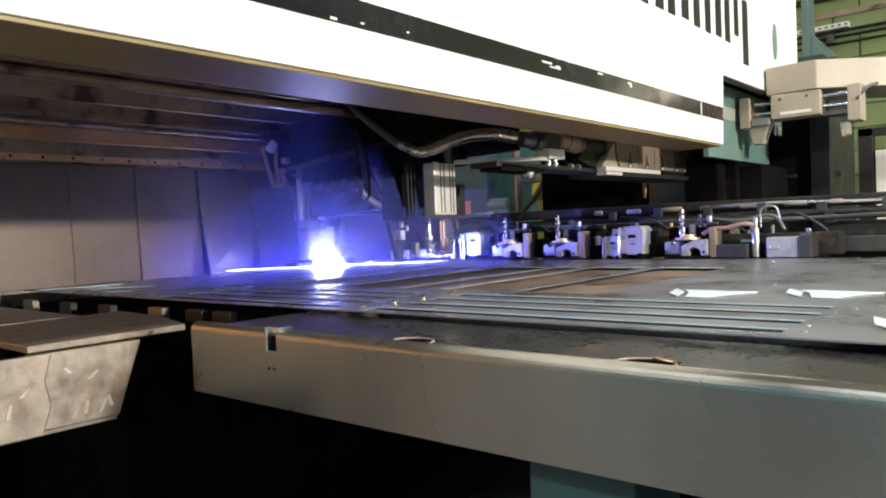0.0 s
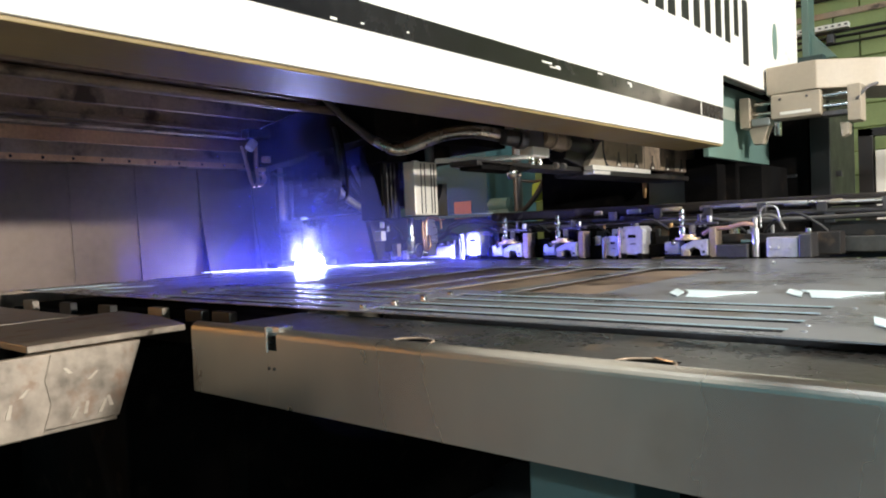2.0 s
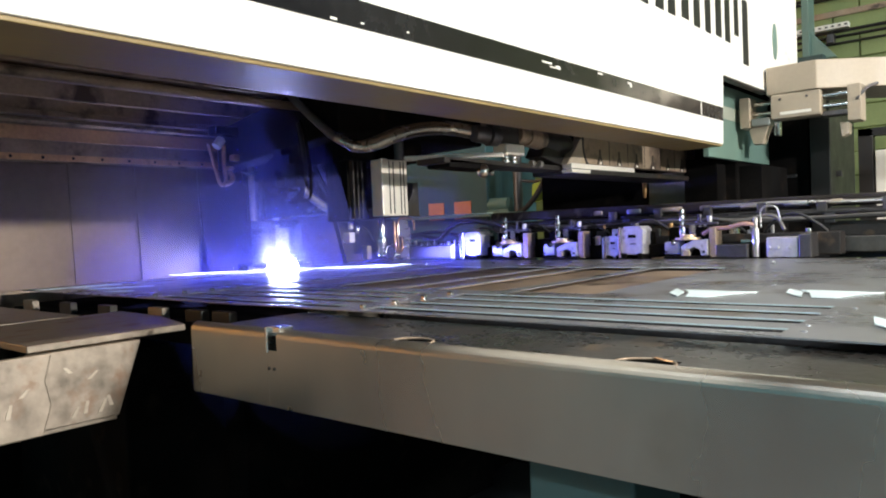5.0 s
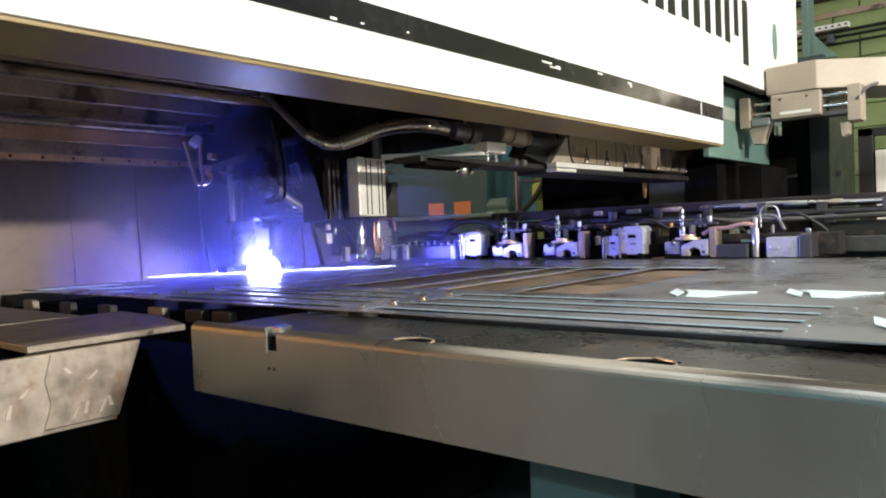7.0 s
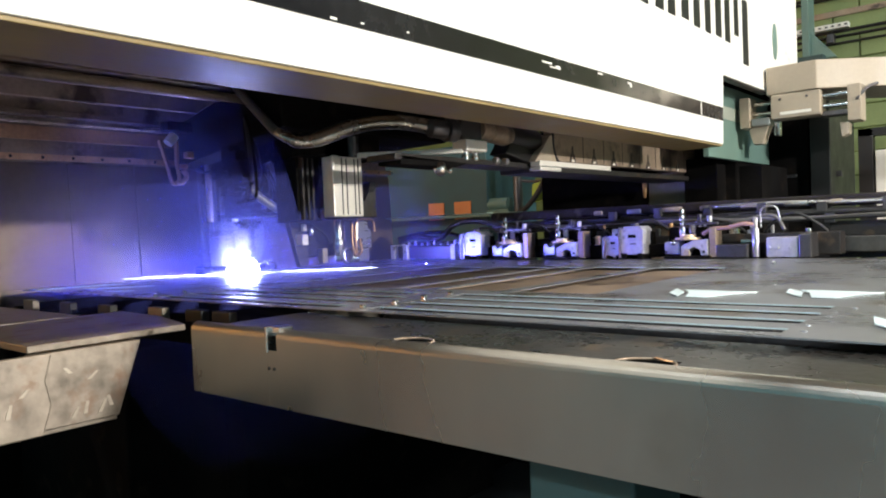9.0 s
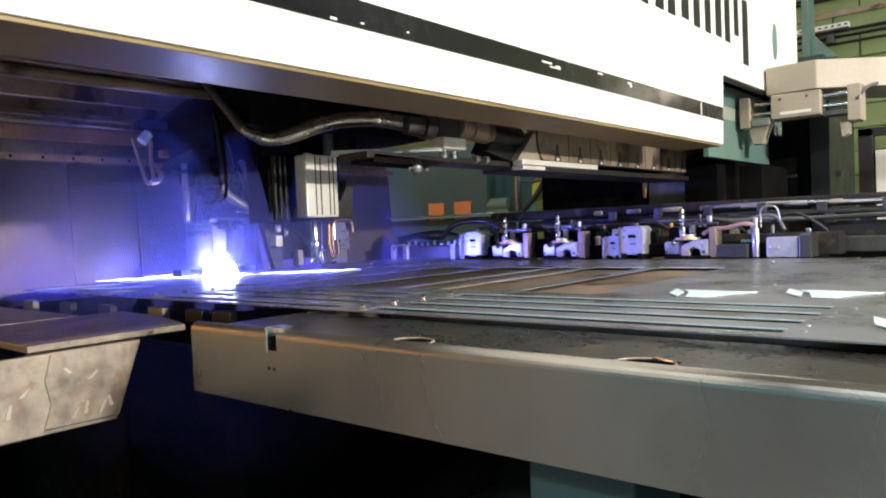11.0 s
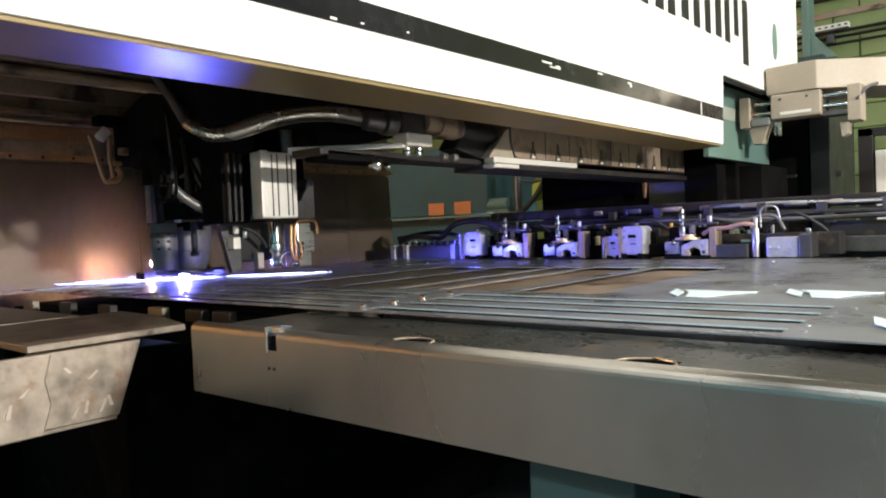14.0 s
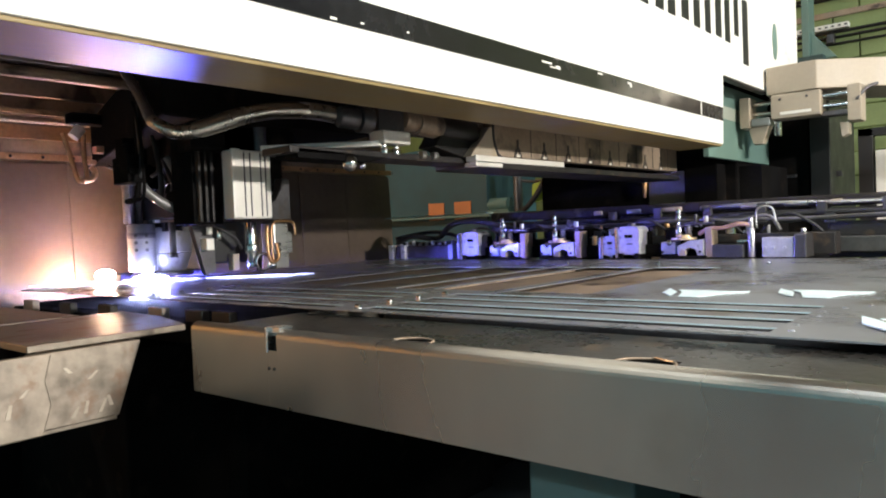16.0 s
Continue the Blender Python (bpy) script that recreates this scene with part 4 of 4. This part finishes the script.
part("front_deck", box(-2.02, -0.58, 2.49, 2.535, 0.955, 1.002, 0.003), NEAR_BLACK, carriage)
for k in range(6):
    x = -1.98 + 0.25 * k
    part("cable", tube([(x, 2.545, 1.03), (x + 0.04, 2.53, 1.075), (x + 0.10, 2.525, 1.085 + 0.01 * (k % 2)), (x + 0.16, 2.54, 1.06), (x + 0.19, 2.55, 1.03)], 0.005, 8, 4), RUBBER, carriage)
clamp = thing("work_clamp", (-1.70, 2.45, 0.95), "steel work clamp gripping the sheet edge", "clamp", "sheet clamps")
part("jaw", box(-1.79, -1.63, 2.425, 2.50, 0.9515, 0.961, 0.002), NEAR_BLACK, clamp)
part("back_frame", box(-1.80, -1.62, 2.50, 2.53, 0.955, 1.06, 0.003), NEAR_BLACK, clamp)
part("side_block", box(-1.795, -1.742, 2.445, 2.50, 0.966, 1.010, 0.004), CLAMP, clamp)
part("arch_block", prism([(-1.732, 2.435, 0.962), (-1.718, 2.435, 0.962), (-1.708, 2.435, 0.980), (-1.690, 2.435, 0.990), (-1.668, 2.435, 0.984), (-1.662, 2.435, 0.962), (-1.640, 2.435, 0.962),
                          (-1.640, 2.435, 1.018), (-1.690, 2.435, 1.014), (-1.732, 2.435, 0.995)], (0, 0.06, 0), 0.002), CLAMP, clamp)
part("side_post", box(-1.636, -1.612, 2.44, 2.50, 0.955, 1.058, 0.003), BROWN, clamp, "brown upright bracket")
part("disc", joined(cyl((-1.715, 2.46, 1.016), (-1.715, 2.46, 1.024), 0.043, seg=26), cyl((-1.715, 2.46, 1.024), (-1.715, 2.46, 1.034), 0.026, seg=22)), BRASS, clamp, "round pale brass washer")
part("post", joined(cyl((-1.734, 2.46, 1.03), (-1.734, 2.46, 1.062), 0.011, seg=14), cyl((-1.734, 2.46, 1.062), (-1.734, 2.46, 1.082), 0.007, seg=14),
                    cyl((-1.734, 2.46, 1.082), (-1.734, 2.46, 1.104), 0.0105, seg=14), cyl((-1.734, 2.46, 1.104), (-1.734, 2.46, 1.124), 0.0085, seg=14)), CHROME, clamp)
part("lever", box(-1.728, -1.612, 2.455, 2.475, 1.066, 1.076, 0.002), DARKMETAL, clamp)
part("peg", cyl((-1.672, 2.46, 1.075), (-1.672, 2.46, 1.104), 0.006, seg=10), DARKMETAL, clamp)
part("peg", cyl((-1.638, 2.46, 1.075), (-1.638, 2.46, 1.097), 0.009, seg=10), STEEL, clamp)
part("spring", tube([(-1.70 + 0.01 * math.cos(a * 1.0), 2.462 + 0.01 * math.sin(a * 1.0), 1.036 + 0.0012 * a) for a in range(0, 26)], 0.0022, 6, 1), STEEL, clamp)
part("wedge", prism([(-1.726, 2.428, 0.962), (-1.700, 2.428, 0.962), (-1.700, 2.428, 0.978), (-1.716, 2.428, 0.986)], (0, 0.012, 0), 0.001), CREAM, clamp)
part("knob", ball((-1.760, 2.438, 1.008), 0.011), CHROME, clamp)
for bx, bz in ((-1.652, 0.975), (-1.784, 0.975)):
    part("bolt", cyl((bx, 2.437, bz), (bx, 2.431, bz), 0.005, seg=8), GREASE, clamp)
clamps = [clamp] + [copy_thing(clamp, pose(x, 2.45, 0.95)) for x in (-1.447, -0.945)]
block = thing("gauge_block", (-1.89, 2.45, 0.95), "upright steel gauge block at the sheet edge", "block", "gauge blocks")
part("body", prism([(-1.934, 2.44, 0.966), (-1.852, 2.44, 0.966), (-1.850, 2.44, 1.056), (-1.862, 2.44, 1.070), (-1.924, 2.44, 1.070), (-1.936, 2.44, 1.056)], (0, 0.08, 0), 0.003), CLAMP, block)
part("slot", box(-1.908, -1.878, 2.437, 2.445, 1.028, 1.040, 0.001), NEAR_BLACK, block)
part("slot", box(-1.900, -1.878, 2.437, 2.445, 1.004, 1.008, 0.001), GREASE, block)
part("edge_strip", box(-1.944, -1.934, 2.432, 2.445, 0.955, 1.068, 0.001), CHROME, block)
part("top_knob", cyl((-1.893, 2.47, 1.069), (-1.893, 2.47, 1.082), 0.015, seg=14), DARKMETAL, block)
for x in (-1.924, -1.862):
    part("foot", box(x - 0.010, x + 0.010, 2.434, 2.50, 0.9515, 0.972, 0.001), NEAR_BLACK, block)
part("upright", box(-1.976, -1.966, 2.45, 2.50, 0.953, 1.062, 0.001), CLAMP, block)
part("back_frame", box(-1.99, -1.84, 2.505, 2.53, 0.953, 1.05, 0.002), NEAR_BLACK, block)
blocks = [block] + [copy_thing(block, pose(x, 2.45, 0.95)) for x in (-1.157, -1.235)]
blocks[2].scale = (0.6, 0.9, 0.72)
endstop = thing("end_stop", (-0.66, 2.45, 0.95), "grey steel end stop with bolts", "block")
part("body", box(-0.70, -0.605, 2.45, 2.54, 0.953, 1.018, 0.004), CLAMP, endstop)
part("end_cap", box(-0.60, -0.565, 2.44, 2.54, 0.953, 1.028, 0.003), DARKMETAL, endstop)
part("pin", cyl((-0.58, 2.48, 1.028), (-0.58, 2.48, 1.045), 0.009, seg=12), CHROME, endstop)
part("stem", joined(cyl((-0.735, 2.46, 0.955), (-0.735, 2.46, 1.05), 0.012, seg=12), cyl((-0.735, 2.46, 1.05), (-0.735, 2.46, 1.085), 0.008, seg=12)), STEEL, endstop)
part("low_block", box(-0.86, -0.755, 2.44, 2.53, 0.953, 0.998, 0.004), DARKMETAL, endstop)
for x in (-0.69, -0.665, -0.63):
    part("bolt", cyl((x, 2.449, 0.985), (x, 2.443, 0.985), 0.006, seg=8), CLAMP, endstop)

air_hose = solo("air_hose", tube([(-0.905, 2.455, 1.035), (-0.87, 2.45, 1.052), (-0.82, 2.452, 1.055), (-0.77, 2.45, 1.066), (-0.735, 2.46, 1.06)], 0.007, 10), mat("dusty_pink_hose", (0.42, 0.25, 0.20), 0.5, var=0.3, scale=30), "dusty pink air hose across the clamps", "hose")
rail = thing("rear_rail", (-0.8, 2.75, 0.0), "long dark steel guide rail behind the clamps", "rail")
part("bar", box(-1.95, 1.6, 2.655, 2.80, 1.112, 1.150, 0.006), RAIL, rail)
part("lower_bar", box(-1.95, 1.6, 2.66, 2.78, 1.068, 1.106, 0.005), RAIL, rail)
part("top_strip", box(-2.70, -1.96, 2.648, 2.69, 1.1505, 1.1555, 0.001), GLASSEDGE, rail, "thin pale teal strip")
part("hose", tube([(-1.3, 2.645, 1.10), (-0.9, 2.64, 1.085), (-0.5, 2.643, 1.095), (0.0, 2.64, 1.08), (0.6, 2.645, 1.095), (1.2, 2.64, 1.09)], 0.010, 8), RUBBER, rail)
for x in (-1.90, -1.52, -1.18, -0.86, -0.55, -0.2, 0.2):
    part("hanger", box(x - 0.018, x + 0.015, 2.635, 2.66, 1.058, 1.10, 0.002), DARKMETAL, rail)
for k, (hz, hr) in enumerate(((1.094, 0.007), (1.080, 0.008), (1.070, 0.006))):
    part("hose", tube([(-1.75 + 0.22 * i, 2.644 - 0.006 * k, hz + 0.006 * math.sin(1.7 * i + 2 * k)) for i in range(14)], hr, 8, 3), RUBBER if k != 1 else HOSE, rail)
for k in range(11):
    x = -1.42 + 0.145 * k
    part("tape", cyl((x, 2.650, 1.126), (x + 0.035 + 0.02 * (k % 3), 2.650, 1.127), 0.009, seg=10), STEEL if k % 2 else CREAM, rail)
for k in range(7):
    x = -1.35 + 0.19 * k
    part("bracket", box(x, x + 0.03, 2.632, 2.654, 1.096, 1.128 + 0.006 * (k % 2), 0.002), DARKMETAL, rail)
part("guard_bar", box(-0.55, 1.6, 2.60, 2.64, 0.962, 1.012, 0.003), LEDGE, rail)
part("air_line", tube([(-0.95 + 0.25 * k, 2.648, 1.128 + 0.004 * math.sin(2.3 * k)) for k in range(11)], 0.007, 8, 4), STEEL, rail, "shiny taped air line")
part("back_plate", box(-0.56, 1.6, 2.66, 2.68, 0.94, 1.062, 0.002), GREASE, rail)
for x in (-1.85, -0.3, 1.4):
    part("stand", box(x - 0.05, x + 0.05, 2.70, 2.80, 0.0, 1.07, 0.004), GREASE, rail)

# ---- background ----
cab = thing("teal_cabinet", (-3.9, 4.8, 0), "dark teal machine cabinet with orange cards", "cabinet")
part("body", box(-4.8, -3.33, 4.5, 5.2, 0, 1.75, 0.01), TEALBLUE, cab)
for x0, x1 in ((-3.935, -3.77), (-3.66, -3.49)):
    part("card", box(x0, x1, 4.492, 4.499, 1.16, 1.30, 0.001), ORANGE, cab, "orange warning card")
part("ledge", box(-4.8, -3.0, 4.40, 4.5, 1.17, 1.195, 0.003), TEAL, cab)
stand = thing("pipe_stand", (-3.1, 4.6, 0), "upright grey pipe stand with a hose", "pipe")
part("pipe", cyl((-3.11, 4.6, 0), (-3.11, 4.6, 1.7), 0.035), DARKMETAL, stand)
part("pump", joined(cyl((-3.36, 4.55, 1.26), (-3.16, 4.55, 1.26), 0.05, seg=18), box(-3.34, -3.14, 4.5, 4.6, 1.17, 1.22, 0.004)), TEAL, stand)
part("rag", prism([(-2.98, 4.6, 1.40), (-2.86, 4.6, 1.42), (-2.87, 4.6, 1.30), (-2.92, 4.6, 1.27), (-2.99, 4.6, 1.26)], (0, 0.03, 0), 0.004), LIME, stand, "lime green guard flap")
part("flap_arm", tube([(-3.11, 4.6, 1.44), (-3.0, 4.62, 1.42), (-2.85, 4.62, 1.42)], 0.012, 8), DARKMETAL, stand)
part("hose", tube([(-2.84, 4.58, 1.45), (-2.89, 4.57, 1.36), (-2.95, 4.56, 1.28), (-3.05, 4.56, 1.2), (-3.2, 4.56, 1.16)], 0.02, 8), RUBBER, stand)
control = thing("control_cabinet", (-0.87, 3.75, 0), "tall near-black control cabinet", "cabinet")
part("body", box(-0.80, -0.72, 3.48, 4.0, 0, 1.70, 0.004), BLACK, control)
part("door", box(-1.02, -0.81, 3.50, 4.0, 0, 1.70, 0.004), NEAR_BLACK, control)
part("vent", box(-0.97, -0.86, 3.494, 3.501, 1.255, 1.268, 0.001), DARKMETAL, control)
part("latch", box(-0.722, -0.700, 3.6, 3.64, 1.25, 1.275, 0.003), DARKMETAL, control)

loader = thing("loader_arm", (-0.7, 3.0, 1.6), "cream sheet loader arm fixed to the block wall", "loader arm")
U = Vector((0.764, 0.645, 0))
arm_out = [Vector((-0.840, 3.0, 1.57)), Vector((-0.658, 2.985, 1.558)), Vector((-0.658, 2.985, 1.558)) + U * 6.2, Vector((-0.658, 2.985, 1.558)) + U * 6.2 + Vector((-0.2, 0.25, 0)), Vector((-0.86, 3.2, 1.57))]
part("beam", prism([Vector((p.x, p.y, 1.558)) for p in arm_out], (0, 0, 0.108), 0.004), CREAM, loader, "cream painted box beam")
gb = part("gripper_body", box(-0.825, -0.648, 2.995, 3.09, 1.462, 1.557, 0.005), CREAM, loader, "cream gripper housing")
part("label_plate", box(-0.79, -0.68, 2.992, 2.996, 1.476, 1.487, 0.0005), LABELWHITE, gb)
for x in (-0.79, -0.695):
    part("screw", ball((x, 2.994, 1.537), 0.006, 1, 0.5, 1, 1), DARKMETAL, gb)
for z in (1.495, 1.535):
    part("guide_rod", cyl((-0.93, 3.04, z), (-0.54, 3.04, z), 0.009, seg=12), CHROME, loader)
part("jaw", box(-0.945, -0.905, 3.0, 3.09, 1.44, 1.562, 0.004), CREAM, loader)
part("jaw", box(-0.56, -0.515, 3.0, 3.09, 1.425, 1.56, 0.004), CREAM, loader)
part("finger", prism([(-0.905, 3.02, 1.46), (-0.84, 3.02, 1.47), (-0.84, 3.02, 1.44), (-0.865, 3.02, 1.375), (-0.90, 3.02, 1.375), (-0.915, 3.02, 1.43)], (0, 0.05, 0), 0.003), CREAM, loader)
part("finger", prism([(-0.59, 3.02, 1.425), (-0.56, 3.02, 1.425), (-0.56, 3.02, 1.38), (-0.585, 3.02, 1.37)], (0, 0.05, 0), 0.003), CREAM, loader)
part("slide", box(-0.90, -0.83, 3.0, 3.06, 1.445, 1.475, 0.003), STEEL, loader)
part("slide", box(-0.655, -0.56, 3.03, 3.09, 1.455, 1.475, 0.003), DARKMETAL, loader)
part("hook", box(-0.82, -0.80, 3.02, 3.05, 1.40, 1.46, 0.003), CHROME, loader)
part("chain", tube([(-0.53, 3.0, 1.50), (-0.50, 3.02, 1.54), (-0.47, 3.05, 1.556)], 0.006, 8), DARKMETAL, loader)
part("second_gripper", box(-0.42, -0.30, 3.25, 3.35, 1.40, 1.557, 0.005), CREAM, loader)

post = thing("teal_post", (-1.6, 6.6, 0), "teal steel building post by the block wall", "post")
part("shaft", box(-1.545, -1.49, 6.55, 6.75, 0, 5.6, 0.004), TEAL, post)
part("gusset", prism([(-1.49, 6.6, 2.36), (-1.49, 6.6, 2.60), (-1.30, 6.6, 2.36)], (0, 0.05, 0), 0.003), TEAL, post)
part("box", box(-1.60, -1.38, 6.5, 6.75, 2.1, 2.38, 0.004), TEALDARK, post)
tray = thing("cable_tray", (-1.2, 6.9, 2.6), "white slotted cable tray on the wall", "cable tray")
part("channel", box(-1.75, -1.27, 6.93, 7.0, 2.662, 2.704, 0.003), LABELWHITE, tray)
for k in range(9):
    part("slot", box(-1.70 + 0.05 * k, -1.678 + 0.05 * k, 6.926, 6.932, 2.676, 2.690, 0.0005), BLACK, tray)
conduit = thing("wall_conduit", (-1.2, 6.95, 2.5), "dark conduits along the block wall", "conduit")
for z, r in ((2.640, 0.014), (2.595, 0.012), (2.538, 0.011), (2.955, 0.014), (2.925, 0.012)):
    part("pipe", cyl((-1.8, 6.97, z), (0.6, 6.97, z), r, seg=12), BLACK, conduit)
part("junction_box", box(-1.44, -1.38, 6.92, 7.0, 2.54, 2.62, 0.004), DARKMETAL, conduit)
part("band", box(-1.8, 0.6, 6.975, 7.0, 2.77, 2.82, 0.003), BROWN, conduit)
frame_stand = thing("black_rack", (-1.0, 6.6, 0), "black steel rack with a white box", "rack")
for x in (-1.06, -0.6):
    part("upright", box(x - 0.05, x + 0.05, 6.3, 6.4, 0, 1.72, 0.003), BLACK, frame_stand)
part("top_bar", box(-1.11, -0.3, 6.3, 6.4, 1.66, 1.72, 0.003), BLACK, frame_stand)
part("white_box", box(-1.0, -0.66, 6.32, 6.5, 1.0, 1.55, 0.006), LABELWHITE, frame_stand)
part("shelf", box(-1.11, -0.55, 6.3, 6.5, 0.96, 1.0, 0.003), BLACK, frame_stand)

# ---- wall blocks ----
bm = box(-0.194, 0.194, -0.02, 0.0, -0.094, 0.094, 0.006)
block_mesh = bpy.data.meshes.new("block")
bm.to_mesh(block_mesh)
bm.free()
block_mesh.materials.append(GREEN)
for row in range(17):
    for col in range(12):
        wb = new("block", block_mesh)
        wb.parent = wall_north
        wb.location = (-3.0 + 0.4 * col + 0.2 * (row % 2), 7.022 - 0.003 * ((row * 5 + col * 3) % 4), 0.1 + 0.2 * row)


# ---- what moves ----
def motions():
    times = [0, 2, 4, 6, 8, 10, 12, 13, 14, 15, 15.4]
    drop = [(t, -0.0465 * (t - 14.5)) for t in times] + [(15.6, -0.0495), (15.8, -0.055), (16.0, -0.0573)]
    o = ORIGIN[head]
    walk(head, [(t, pose(o.x, o.y + d, o.z)) for t, d in drop])
    o = ORIGIN[streaks]
    walk(streaks, [(t, pose(o.x, o.y + d, o.z)) for t, d in drop])
    o = ORIGIN[arc]
    walk(arc, [(t, pose(o.x, o.y + d, o.z)) for t, d in drop])
    # the glare ball is sunk under the sheet for a while, then partly raised again
    o = ORIGIN[plume]
    dips = [(0, 0.04, -0.03, 0), (4, 0.04, -0.03, 0), (8, 0.04, -0.02, 0), (11.7, 0.04, -0.02, 0), (12.0, 0.04, -0.02, -0.016), (12.25, 0.03, -0.02, -0.050), (12.45, 0.0, 0.0, -0.078), (13.9, 0.0, 0.0, -0.078),
            (14.5, 0.02, -0.02, -0.060), (15.0, 0.03, -0.03, -0.046), (15.4, 0.02, -0.04, -0.040), (15.7, 0.0, -0.05, -0.038), (16.0, 0.0, -0.055, -0.036)]

    def gone(t):
        return next(d0 + (d1 - d0) * (t - t0) / (t1 - t0) for (t0, d0), (t1, d1) in zip(drop, drop[1:]) if t0 <= t <= t1)
    walk(plume, [(t, pose(o.x + dx, o.y + gone(t) + dy, o.z + dz)) for t, dx, dy, dz in dips])
    # the glare halo is moved out of sight below the floor once the glare ball sinks
    o = ORIGIN[fume]
    draws = [(0, 0.04, -0.03, 0), (4, 0.04, -0.03, 0), (8, 0.04, -0.02, 0), (11.8, 0.04, -0.02, 0), (12.1, 0.04, -0.02, -0.05), (12.4, 0.03, -0.02, -1.9), (16.0, 0.0, 0.0, -1.9)]
    walk(fume, [(t, pose(o.x + dx, o.y + gone(t) + dy, o.z + dz)) for t, dx, dy, dz in draws])
    o = ORIGIN[warm_fill]
    # the added warm ball slides out of the clamp jacket on the side of the guards, to light them
    bursts = [(0, 0, 0), (8, 0, 0), (12.5, 0, 0), (13.4, -0.010, 0), (14.4, -0.014, 0), (15.3, -0.018, 0), (15.5, -0.022, 0), (15.7, -0.045, 0.0), (16.0, -0.10, -0.030)]
    walk(warm_fill, [(t, pose(o.x + 0.6 * dy, o.y + gone(t) + dy, o.z + dz)) for t, dy, dz in bursts])
    feed = [(0, 0), (15.3, 0), (15.5, 0), (15.6, -0.0025), (15.8, -0.008), (16.0, -0.0135)]
    for ob in [sheet, carriage, endstop, air_hose] + clamps + blocks:
        x, y, z = ob.location
        walk(ob, [(t, pose(x + d, y, z)) for t, d in feed])


motions()
